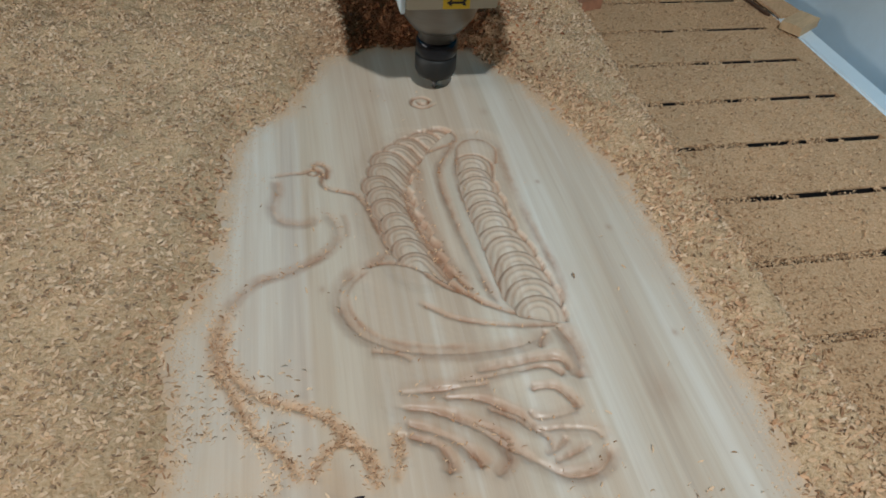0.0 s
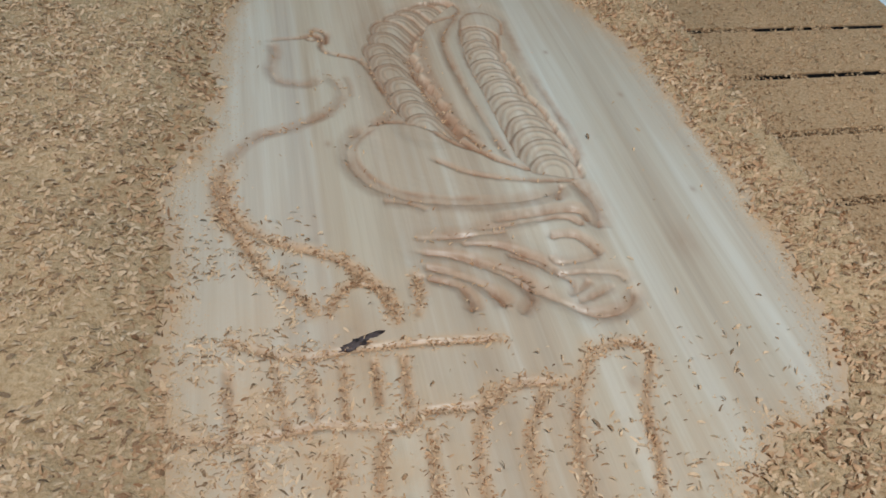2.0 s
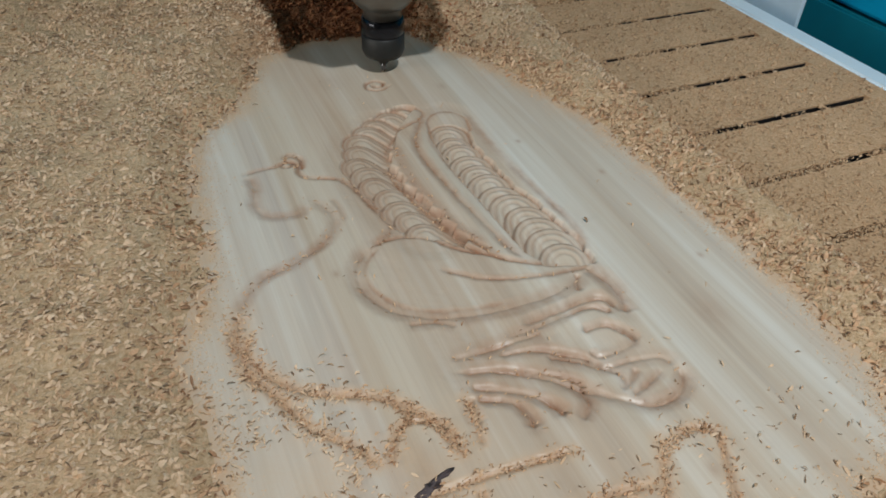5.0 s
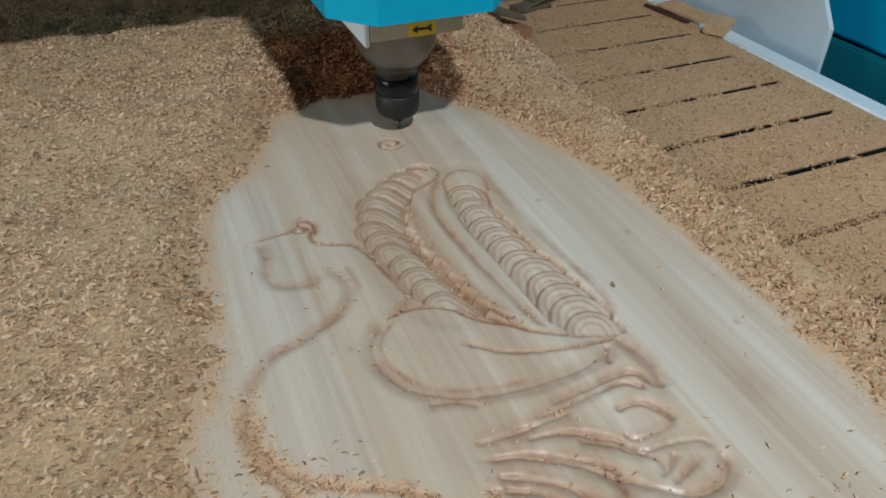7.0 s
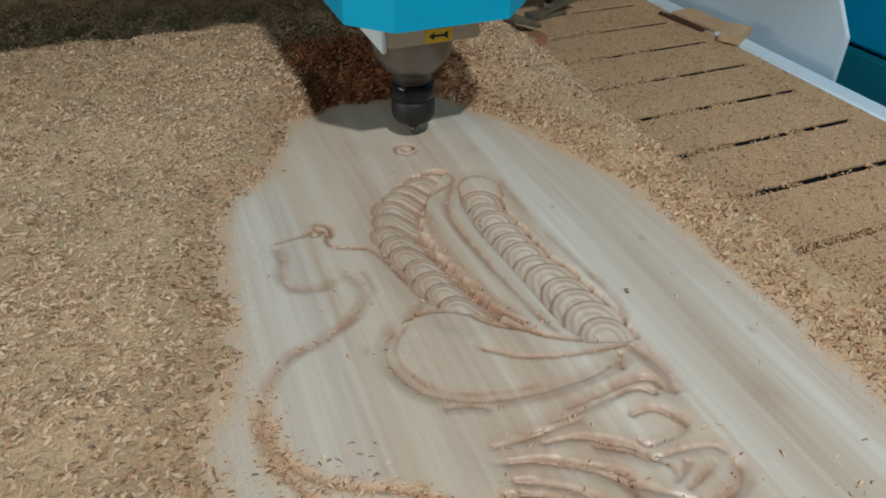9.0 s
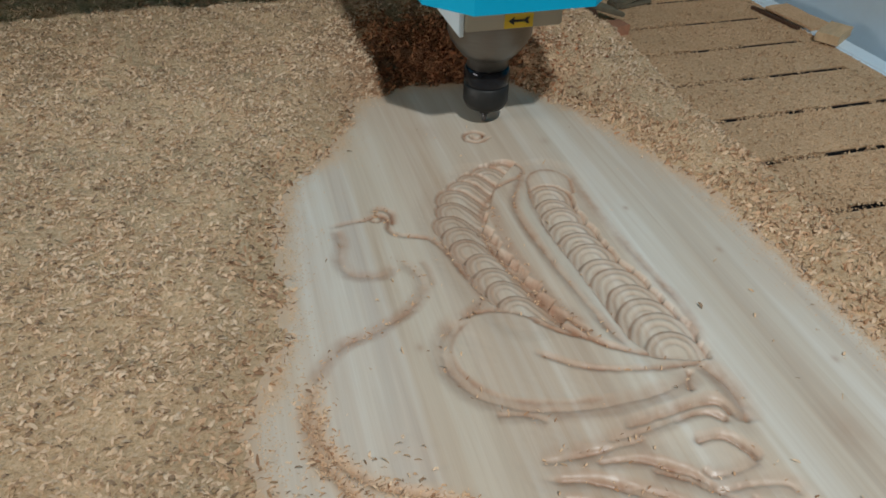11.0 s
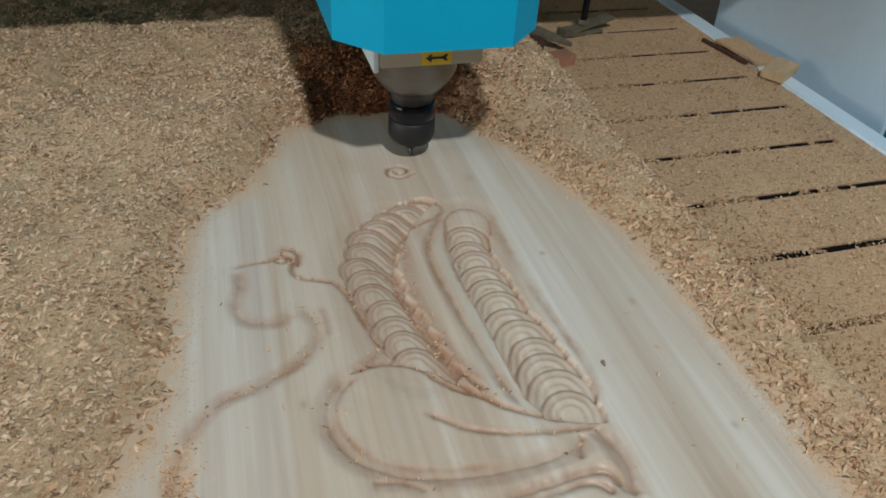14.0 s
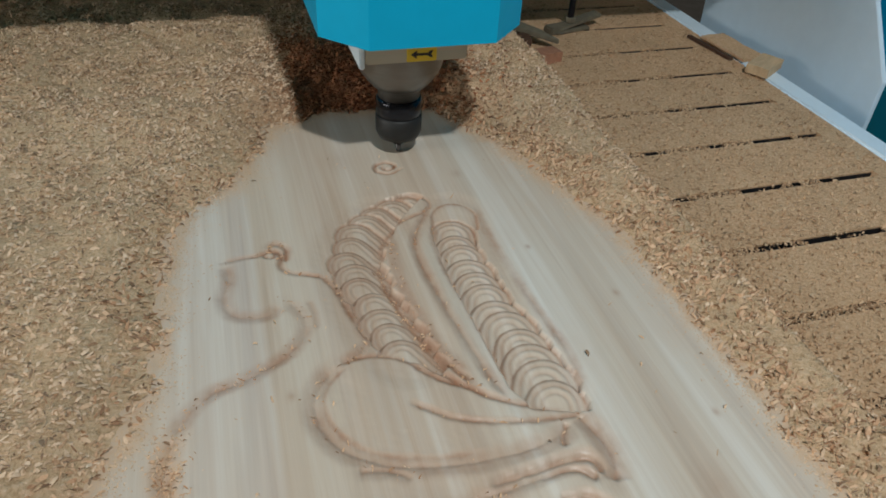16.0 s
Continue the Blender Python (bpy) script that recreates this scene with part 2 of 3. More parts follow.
def spline(points, n=14):
    """A smooth line through control points, millimetres in, metres out."""
    p = np.array(points, float) / 1000
    p = np.vstack([2 * p[0] - p[1], p, 2 * p[-1] - p[-2]])
    out = []
    for k in range(1, len(p) - 2):
        t = np.linspace(0, 1, n, endpoint=False)[:, None]
        a, b, c, d = p[k - 1:k + 3]
        out.append(0.5 * (2 * b + (c - a) * t + (2 * a - 5 * b + 4 * c - d) * t ** 2 + (3 * b - a - 3 * c + d) * t ** 3))
    return np.vstack(out + [p[-2:-1]])


# ---- the board and its carving ----
BOARD_R, BOARD_L, BOARD_N, BOARD_F = 0.252, -0.62, 0.62, -0.86
TOP, THICK, TABLE_Z = 0.0, 0.022, -0.022
STEP = 0.00115
gx = np.arange(-0.30, 0.2301, STEP)
gy = np.arange(-0.76, 0.1801, STEP)
GX, GY = np.meshgrid(gx, gy)
height = np.zeros_like(GX)
# brown of tooled wood, knots and stains, plus painted shade in grooves and hollows
stain_shade = np.zeros_like(GX)
STROKES = []


def window(line, margin):
    i0, i1 = np.searchsorted(gx, (line[:, 0].min() - margin, line[:, 0].max() + margin))
    j0, j1 = np.searchsorted(gy, (line[:, 1].min() - margin, line[:, 1].max() + margin))
    return slice(j0, max(j1, j0 + 1)), slice(i0, max(i1, i0 + 1))


def nearest(x, y, line):
    """For each place: distance to the line, share of the line's length there, and the side (left is positive)."""
    a, b = line[:-1], line[1:]
    best, share, side = np.full(x.shape, 9.0), np.zeros(x.shape), np.zeros(x.shape)
    lengths = np.hypot(*(b - a).T)
    run, total = 0.0, lengths.sum()
    for (ax, ay), (bx, by), ln in zip(a, b, lengths):
        dx, dy = bx - ax, by - ay
        t = np.clip(((x - ax) * dx + (y - ay) * dy) / max(ln * ln, 1e-12), 0, 1)
        d = np.hypot(x - ax - t * dx, y - ay - t * dy)
        m = d < best
        best = np.where(m, d, best)
        share = np.where(m, (run + t * ln) / total, share)
        side = np.where(m, np.sign(dx * (y - ay) - dy * (x - ax)), side)
        run += ln
    return best, share, side


def groove(points, wide=7, deep=2.4, fill=0.0, step=0.0, core=1.0):
    """A cut along a spline. wide, deep in mm; step: one bank lies lower, which gives a relief edge; fill: how full of chips."""
    line = spline(points)
    STROKES.append((line, wide / 1000, deep / 1000, fill))
    w = wide / 1700
    win = window(line, w * 6)
    x, y = GX[win], GY[win]
    if not x.size:
        return
    d, s, side = nearest(x, y, line)
    d = d + 0.0007 * value_noise(x, y, 0.005, 71)
    taper = smooth01(s / 0.06) * smooth01((1 - s) / 0.06) * 0.75 + 0.25
    taper = taper * (0.72 + 0.30 * value_noise(x, y, 0.022, 72))
    cut = -1.3 * deep / 1000 * taper * (0.55 * core * np.exp(-(d / 0.0016) ** 2) + 0.5 * (1 - smooth01(d / w)))
    if step:
        cut = cut - step / 1000 * taper * (side > 0) * (1 - smooth01((d - w * 0.2) / (w * 5)))
    # tooled wood is browner along the line; groove shade is painted with it
    stain_shade[win] = np.maximum(stain_shade[win], taper * (0.65 * core * min(deep / 2.4, 1) * np.exp(-(d / 0.0016) ** 2) + 0.68 * (1 - smooth01(d / w - 0.25))))
    height[win] = np.minimum(height[win], cut) + 0.35 * np.maximum(cut, height[win])


def arch(base, tip, half, deep, ribs, keep=None):
    """One raised scale with a half-round tip and rims inside it, laid over what is there. Millimetres."""
    p, q = np.array(base, float) / 1000, np.array(tip, float) / 1000
    ln, h = float(np.hypot(*(q - p))), half / 1000
    win = window(np.array([p, q]), h + 0.012)
    x, y = GX[win], GY[win]
    ux, uy = (q - p) / ln
    run = (x - p[0]) * ux + (y - p[1]) * uy
    across = -(x - p[0]) * uy + (y - p[1]) * ux + 0.0006 * value_noise(x, y, 0.008, 73)
    r = np.hypot(across, np.maximum(run - (ln - h), 0)) / h
    inside = (r < 1) & (run > 0)
    if keep is not None:
        inside &= keep(x, y)
    down = 1 - np.clip(run / ln, 0, 1)
    rel = -deep / 1000 * (0.04 + 0.80 * np.minimum(down, 0.75) + 0.22 * np.clip(r, 0, 1) ** 4)
    # rims and roots darkened in colour: tooled wood and the shade beside each scale
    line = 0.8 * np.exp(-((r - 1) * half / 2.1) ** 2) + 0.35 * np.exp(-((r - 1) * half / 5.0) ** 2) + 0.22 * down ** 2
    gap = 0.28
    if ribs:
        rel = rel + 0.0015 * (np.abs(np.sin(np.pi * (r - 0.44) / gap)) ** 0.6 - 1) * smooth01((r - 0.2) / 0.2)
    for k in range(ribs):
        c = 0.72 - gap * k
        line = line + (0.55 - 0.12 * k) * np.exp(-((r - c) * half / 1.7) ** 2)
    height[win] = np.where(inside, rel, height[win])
    stain_shade[win] = np.where(inside, np.clip(line, 0, 1), stain_shade[win])


def along(points, n):
    line = spline(points)
    run = np.r_[0, np.cumsum(np.hypot(*np.diff(line, axis=0).T))]
    t = np.linspace(0, run[-1], n)
    return np.stack([np.interp(t, run, line[:, 0]), np.interp(t, run, line[:, 1])], -1) * 1000


# hollows in which the feathers lie
for hollow, wide in (([(34, -100), (28, -150), (26, -230), (30, -290), (36, -345)], 66), ([(-40, -95), (-72, -130), (-76, -190), (-68, -235), (-56, -276)], 72)):
    line = spline(hollow)
    win = window(line, wide / 1800)
    d, s, side = nearest(GX[win], GY[win], line)
    sunk = 1 - smooth01((d - wide / 2700) / (wide / 4500))
    height[win] = np.minimum(height[win], -0.0012 * sunk)
    stain_shade[win] = np.maximum(stain_shade[win], 0.11 * sunk)
# right column of scales, each laid over the root of the one before
body_x, body_y = (-0.111, -0.093, -0.076, -0.060, -0.048, -0.032, -0.016, 0.001, 0.019, 0.046, 0.08), (-0.276, -0.273, -0.275, -0.283, -0.290, -0.309, -0.327, -0.341, -0.350, -0.361, -0.368)
right_of = lambda x, y: (x > np.interp(-y, (0.08, 0.144, 0.193, 0.264, 0.330, 0.345), (0.012, 0.004, 0.003, 0.007, 0.010, 0.018))) & (y > np.interp(x, body_x, body_y))
left_of = lambda x, y: (x < 0.008 + np.interp(-y, (0.06, 0.10, 0.152, 0.180, 0.214, 0.239, 0.270, 0.296, 0.320), (0.010, -0.030, -0.055, -0.056, -0.052, -0.046, -0.038, -0.028, -0.016))) & (y > np.interp(x, body_x, body_y))
arch((30, -128), (38, -84), 23, 4.5, 0, right_of)
for k, (px, py) in enumerate(along([(36, -112), (33, -139), (34, -160), (35, -182), (36, -206), (39, -227), (43, -247), (47, -269), (49, -288), (51, -306), (51, -327)], 12)):
    jx, jy, jh = 2.2 * math.sin(k * 2.3), 1.8 * math.sin(k * 3.7 + 1), 1.6 * math.sin(k * 1.9 + 2)
    arch((px - 20 + jx, py - 50), (px - 5 - jx, py + jy), 22.0 + min(k, 8) * 0.4 + jh, 13.0, 2, right_of)
# left column of feathers, tips outward, roots on the spine
tips = along([(-4, -58), (-42, -64), (-74, -84), (-95, -112), (-104, -143), (-98, -178), (-92, -205), (-90, -226), (-88, -246), (-85, -264)], 13)
roots = along([(-24, -112), (-34, -122), (-44, -138), (-51, -158), (-54, -178), (-53, -203), (-49, -226), (-43, -247), (-37, -265), (-30, -284)], 13)
for k, ((tx, ty), (rx, ry)) in enumerate(zip(tips, roots)):
    ax, ay = 0.68 * tx + 0.32 * rx, 0.85 * ty + 0.15 * ry + 6
    ax, ay = ax - 2 + 1.6 * math.sin(k * 2.9), ay + 1.8 * math.sin(k * 1.7 + 1)
    arch((ax + 27, ay - 46), (ax - 1, ay - 1), 20 + 1.6 * math.sin(k * 2.1), 13.0, 2, left_of)
# the tail lies a little lower than the board
line = spline([(-80, -420), (-40, -440), (0, -462), (20, -485)])
win = window(line, 0.05)
d, sh, side = nearest(GX[win], GY[win], line)
sunk = 1 - smooth01((d - 0.020) / 0.025)
height[win] = np.minimum(height[win], -0.0014 * sunk)
stain_shade[win] = np.maximum(stain_shade[win], 0.08 * sunk)
# bird: head, throat, neck, breast
groove([(-191, -132), (-175, -129), (-160, -128), (-146, -123), (-139, -132), (-141, -146), (-136, -157), (-116, -166), (-106, -173), (-98, -193), (-93, -219), (-89, -240)], 8, 2.0, 0.15)
groove([(-104, -172), (-97, -193), (-92, -219), (-88, -240), (-86, -257), (-96, -268), (-111, -276)], 12, 1.8, 0.3, 0, 0.5)
groove([(-187, -136), (-187, -159), (-192, -180), (-190, -195), (-183, -205), (-167, -210), (-156, -208), (-147, -199)], 15, 2.0, 0.05, 0, 0.4)
groove([(-141, -194), (-132, -212), (-130, -227), (-135, -242), (-148, -257), (-164, -267), (-181, -276), (-201, -281), (-215, -291), (-225, -303), (-232, -318)], 15, 2.4, 0.4, 0, 0.5)
groove([(-124, -200), (-121, -216), (-122, -234)], 7, 1.0, 0, 0, 0.3)
groove([(-232, -318), (-236, -330), (-240, -346), (-238, -366), (-231, -388)], 14, 2.6, 0.9)
groove([(-231, -341), (-235, -360), (-225, -384), (-204, -408), (-174, -423), (-154, -435), (-140, -450), (-126, -471), (-124, -494)], 10, 2.6, 0.9)
groove([(-150, -134), (-154, -129), (-150, -124), (-144, -127), (-145, -133), (-150, -134)], 5, 1.6)
groove([(-150, -117), (-141, -114), (-134, -124), (-136, -142)], 11, 2.4, 0.3)
# wing and belly
groove([(-111, -276), (-93, -273), (-76, -275), (-60, -284), (-50, -297), (-37, -311), (-23, -321)], 8, 2.2, 0.1)
groove([(-48, -290), (-32, -309), (-16, -327), (1, -341), (19, -350), (46, -361)], 9, 2.6, 0.1)
groove([(-111, -276), (-125, -288), (-134, -303), (-136, -322), (-132, -338), (-122, -355), (-108, -367), (-91, -376), (-70, -382), (-44, -386), (-16, -387), (9, -385), (28, -380), (45, -371)], 20, 3.2, 0.06, 1.4, 0.4)
groove([(-105, -280), (-118, -290), (-127, -304), (-128, -321), (-124, -336), (-115, -351), (-103, -362), (-86, -370), (-60, -377), (-30, -380)], 6, 1.8, 0.03, 0, 0.7)
groove([(-65, -328), (-57, -334), (-40, -347), (-14, -357), (14, -363), (38, -365), (54, -365)], 9, 2.4, 0.12)
groove([(15, -86), (-1, -108), (-15, -140), (-17, -177), (-14, -211), (-10, -254), (-5, -289), (-1, -316), (5, -338)], 13, 3.0, 0.08, 0, 0.6)
groove([(-52, -155), (-44, -127), (-22, -104), (7, -91), (16, -77), (4, -60), (-17, -64)], 7, 2.4, 0.05, 0, 0.8)
groove([(-36, -128), (-40, -160), (-42, -195), (-37, -238), (-29, -280), (-18, -312)], 13, 1.2, 0.25, 0, 0.1)
groove([(-55, -152), (-56, -180), (-52, -214), (-46, -239), (-38, -270), (-28, -296), (-16, -320)], 8, 2.8, 0.6)
groove([(62, -92), (58, -120), (58, -160), (60, -200), (62, -240), (66, -280), (68, -310), (64, -345)], 10, 1.1, 0, 0, 0.3)
groove([(12, -110), (3, -140), (2, -177), (4, -211), (6, -254), (9, -289), (12, -325)], 8, 2.0, 0.1, 0, 0.6)
# leaves under the wing and the tail fan, hollowed between the ridges
groove([(49, -366), (55, -384), (57, -405), (51, -425)], 22, 4.9, 0.05, 0, 0.6)
groove([(38, -371), (31, -380), (28, -389)], 11, 4.9, 0.05, 0, 1.0)
groove([(-34, -406), (-2, -403), (26, -400), (42, -403), (46, -417)], 15, 4.9, 0.03, 0, 0.8)
groove([(0, -410), (26, -408), (40, -419)], 12, 4.2, 0.03, 0, 0.8)
groove([(-50, -413), (-25, -412), (3, -409)], 16, 4.2, 0.05, 0, 0.6)
groove([(7, -428), (28, -430), (38, -443), (41, -453)], 12, 5.3, 0.05, 0, 1.0)
groove([(41, -453), (23, -456), (6, -455), (1, -447)], 15, 4.2, 0.03, 0, 0.6)
groove([(-100, -418), (-70, -418), (-38, -418), (-23, -417)], 22, 5.7, 0.35, 0, 0.8)
groove([(-65, -426), (-36, -431), (-15, -444), (-1, -456), (2, -465)], 16, 4.9, 0.12, 0, 0.8)
groove([(-33, -439), (-12, -452), (3, -465), (26, -467), (47, -473), (52, -484)], 18, 4.9, 0.12, 0, 0.8)
groove([(-101, -430), (-71, -438), (-46, -455), (-23, -475), (-2, -494), (14, -505), (34, -506), (48, -499), (52, -489), (48, -482)], 19, 6.1, 0.12, 0, 0.8)
groove([(3, -465), (10, -476), (9, -487)], 12, 4.6, 0.12, 0, 0.8)
groove([(24, -475), (14, -483), (3, -487)], 12, 4.6, 0.10, 0, 0.8)
groove([(41, -483), (25, -489), (8, -494)], 12, 4.2, 0.05, 0, 0.8)
groove([(-71, -437), (-47, -450), (-28, -463), (-17, -476)], 14, 4.6, 0.25, 0, 0.8)
groove([(-97, -445), (-77, -455), (-58, -469), (-48, -483), (-46, -493)], 18, 4.9, 0.25, 0, 0.8)
groove([(-97, -456), (-76, -467), (-69, -482), (-71, -493)], 16, 4.9, 0.30, 0, 0.8)
groove([(-100, -454), (-103, -464), (-104, -476)], 16, 4.6, 0.60, 0, 0.8)
groove([(-24, -476), (-25, -489), (-37, -500)], 16, 4.2, 0.30, 0, 0.8)
groove([(-115, -374), (-94, -379), (-81, -388)], 16, 3.4, 0.35, 0, 0.8)
# chip-filled lines round the foot
groove([(-105, -452), (-104, -470), (-109, -492)], 7, 2.4, 0.8)
groove([(-168, -483), (-161, -467), (-147, -457), (-132, -466), (-125, -490)], 8, 2.4, 0.9)
groove([(-243, -372), (-225, -402), (-210, -437), (-187, -463), (-177, -481)], 9, 2.6, 0.9)
groove([(-156, -433), (-146, -449), (-147, -457)], 7, 2.2, 0.9)
# the plinth with its upright flutes
groove([(-235, -496), (-195, -514), (-156, -513), (-111, -514), (-56, -518)], 8, 2.4, 0.7)
groove([(-272, -556), (-231, -568), (-181, -565), (-137, -573), (-117, -565), (-81, -566), (-59, -555), (-21, -558)], 9, 2.6, 0.9)
for flute in ([(-274, -515), (-273, -546), (-275, -576)], [(-235, -515), (-234, -545), (-234, -567)], [(-206, -516), (-203, -554), (-200, -571)],
              [(-185, -520), (-185, -559)], [(-164, -520), (-167, -564)], [(-144, -521), (-145, -557)], [(-125, -521), (-128, -562)],
              [(-226, -572), (-221, -603), (-220, -621)], [(-174, -583), (-178, -606), (-178, -635)], [(-146, -575), (-153, -606), (-154, -642)],
              [(-116, -579), (-122, -611), (-119, -652)]):
    groove(flute, 9, 2.6, 0.9)
groove([(-74, -554), (-90, -587), (-95, -626), (-95, -660)], 9, 2.6, 0.8)
groove([(-38, -559), (-60, -595), (-64, -632), (-73, -667)], 9, 2.6, 0.8)
groove([(2, -534), (-27, -586), (-37, -644), (-43, -675)], 10, 2.6, 0.9)
groove([(0, -540), (24, -533), (40, -545), (21, -585), (15, -617), (2, -655)], 8, 2.4, 0.9)
# the small spiral just cut beyond the crest
spiral = [(3.1 * (1 + a * 0.5) * math.cos(a * 1.1 + 2.2) - 11, 2.7 * (1 + a * 0.5) * math.sin(a * 1.1 + 2.2) - 1) for a in range(0, 10)]
groove(spiral, 6, 3.0)
# small knots and stains in the grain
for kx, ky, kr, ks in ((113, -447, 13, 0.3), (88, -170, 2.2, 0.8), (-150, -507, 24, 0.42), (-150, -300, 3, 0.5), (-120, -352, 2, 0.7), (60, -30, 5, 0.35), (140, -250, 3, 0.5), (-60, 20, 16, 0.22), (20, -565, 4, 0.5), (150, -390, 2.5, 0.6)):
    stain_shade = np.maximum(stain_shade, ks * np.exp(-((GX - kx / 1000) ** 2 + ((GY - ky / 1000) * 0.7) ** 2) / (kr / 1000) ** 2))
for _ in range(1):
    height[1:-1, 1:-1] = 0.4 * height[1:-1, 1:-1] + 0.15 * (height[:-2, 1:-1] + height[2:, 1:-1] + height[1:-1, :-2] + height[1:-1, 2:])
    stain_shade[1:-1, 1:-1] = 0.4 * stain_shade[1:-1, 1:-1] + 0.15 * (stain_shade[:-2, 1:-1] + stain_shade[2:, 1:-1] + stain_shade[1:-1, :-2] + stain_shade[1:-1, 2:])
height += 0.00012 * value_noise(GX, GY, 0.004, 3) * (height < -0.0004)
height = np.where((GX < gx[0] + 0.004) | (GX > gx[-1] - 0.004) | (GY > gy[-1] - 0.004) | (GY < gy[0] + 0.004), 0, height)

# edge of the swept wood
CLEAR = np.array([(74, 118), (96, 82), (118, 30), (149, -60), (173, -140), (186, -230), (189, -300), (190, -400), (189, -470), (178, -545), (155, -598), (102, -608), (54, -645), (40, -755),
                  (-238, -755), (-262, -640), (-268, -520), (-266, -440), (-276, -350), (-254, -305), (-243, -255), (-233, -190), (-228, -90), (-207, -43), (-160, 2), (-138, 62), (-118, 105), (-50, 136), (74, 118)], float) / 1000


def outside(x, y):
    """Distance to the edge of the swept wood; positive on the chips."""
    d, s, side = nearest(x, y, CLEAR)
    inside = np.zeros(x.shape, bool)
    for (ax, ay), (bx, by) in zip(CLEAR[:-1], CLEAR[1:]):
        if ay != by:
            inside ^= ((ay > y) != (by > y)) & (x < (bx - ax) * (y - ay) / (by - ay) + ax)
    return np.where(inside, -d, d)


board = grid_mesh("carved_board", gx, gy, TOP + height, WOOD)
film = np.clip(np.exp(outside(GX, GY) / 0.011 + 0.5 * value_noise(GX, GY, 0.02, 61)) * (0.75 + 0.35 * value_noise(GX, GY, 0.008, 62)), 0, 1)
haze = 0.52 * smooth01((-0.38 - GY) / 0.16) * smooth01((-0.06 - GX) / 0.12) + 0.20 * smooth01((-0.50 - GY) / 0.12)
film = np.maximum(film, haze * (1 + 0.8 * value_noise(GX, GY, 0.02, 63)))
for line, wide, depth, fill in STROKES:
    if fill > 0.6:
        win = window(line, 0.02)
        if GX[win].size:
            d, s, side = nearest(GX[win], GY[win], line)
            film[win] = np.maximum(film[win], 0.95 * np.exp(-(d / (wide * 0.85)) ** 2) * (0.8 + 0.25 * value_noise(GX[win], GY[win], 0.01, 64)))
film_layer = board.data.attributes.new("sawdust", "FLOAT", "POINT")
film_layer.data.foreach_set("value", film.astype(np.float32).ravel())
# carries tooled brown, stains and the painted shade of the relief
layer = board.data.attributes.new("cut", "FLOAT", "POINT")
layer.data.foreach_set("value", stain_shade.astype(np.float32).ravel())
tagged(board, "pale pine board being carved with a bird in low relief", "wooden board")


def frame_bm():
    """The rest of the board round the carved field, with its edges and underside."""
    bm = bmesh.new()
    bx = (BOARD_L, float(gx[0]), float(gx[-1]), BOARD_R)
    by = (BOARD_F, float(gy[0]), float(gy[-1]), BOARD_N)
    v = [[bm.verts.new((x, y, TOP)) for x in bx] for y in by]
    for j in range(3):
        for i in range(3):
            if (i, j) != (1, 1):
                bm.faces.new((v[j][i], v[j][i + 1], v[j + 1][i + 1], v[j + 1][i]))
    z = TABLE_Z + 0.0005
    c = [bm.verts.new((x, y, z)) for x, y in ((bx[0], by[0]), (bx[3], by[0]), (bx[3], by[3]), (bx[0], by[3]))]
    bm.faces.new(c[::-1])
    for row, a, b in ((v[0], c[0], c[1]), ([r[3] for r in v], c[1], c[2]), (v[3][::-1], c[2], c[3]), ([r[0] for r in v][::-1], c[3], c[0])):
        bm.faces.new((a, b, *row[::-1]))
    return bm


part("board_margin", frame_bm(), WOOD, board)
# dark knot in the plinth
kb = bmesh.new()
bmesh.ops.create_icosphere(kb, subdivisions=3, radius=1)
for v in kb.verts:
    w = 0.6 + 0.5 * noise.noise(v.co * 2.3)
    v.co = (-0.150 + v.co.x * 0.019 * w + v.co.y * 0.004, -0.507 + v.co.y * 0.0080 * w + v.co.x * 0.004, 0.0 + v.co.z * 0.0006)
part("knot", kb, KNOT, board, "dark split knot", True)

# ---- loose chips ----
def chip_depth(x, y, e):
    """How deep the chips lie over the board or the table."""
    lumps = value_noise(x, y, 0.05, 11) * 0.5 + value_noise(x, y, 0.017, 12) * 0.3
    edge = e + 0.007 * value_noise(x, y, 0.03, 13) + 0.005 * value_noise(x, y, 0.009, 14)
    full = np.where(x < 0.1, 0.014, 0.009) + np.where(y > 0.02, 0.012, 0) * smooth01((y - 0.02) / 0.12)
    deep = full * smooth01((edge - 0.010) / 0.055) * (1 + 0.35 * lumps) + 0.0016 * smooth01((edge - 0.010) / 0.01)
    return np.where(edge > 0.010, deep, np.maximum((edge - 0.010) * 0.4, -0.012))


bx = np.arange(-0.62, 0.2901, 0.0030)
by = np.arange(-0.80, 0.9001, 0.0030)
BX, BY = np.meshgrid(bx, by)
E = outside(BX, BY)
deep = chip_depth(BX, BY, E)
spill = smooth01((BX - 0.251) / 0.030)
bed_z = TOP + deep - spill * np.maximum(deep - TABLE_Z + 0.003, 0)
bed = tagged(grid_mesh("chip_bed", bx, by, bed_z, BED), "deep bed of tan wood chips lying over the board", "wood chips", kind="stuff")
# dark red shade of the head, painted on the bed behind the cutter
head_shade_layer = bed.data.attributes.new("head_shade", "FLOAT", "POINT")
head_shade_layer.data.foreach_set("value", np.clip(1.1 * np.exp(-((BX + 0.01) / 0.11) ** 2 - ((BY - 0.17) / 0.10) ** 2), 0, 0.9).astype(np.float32).ravel())


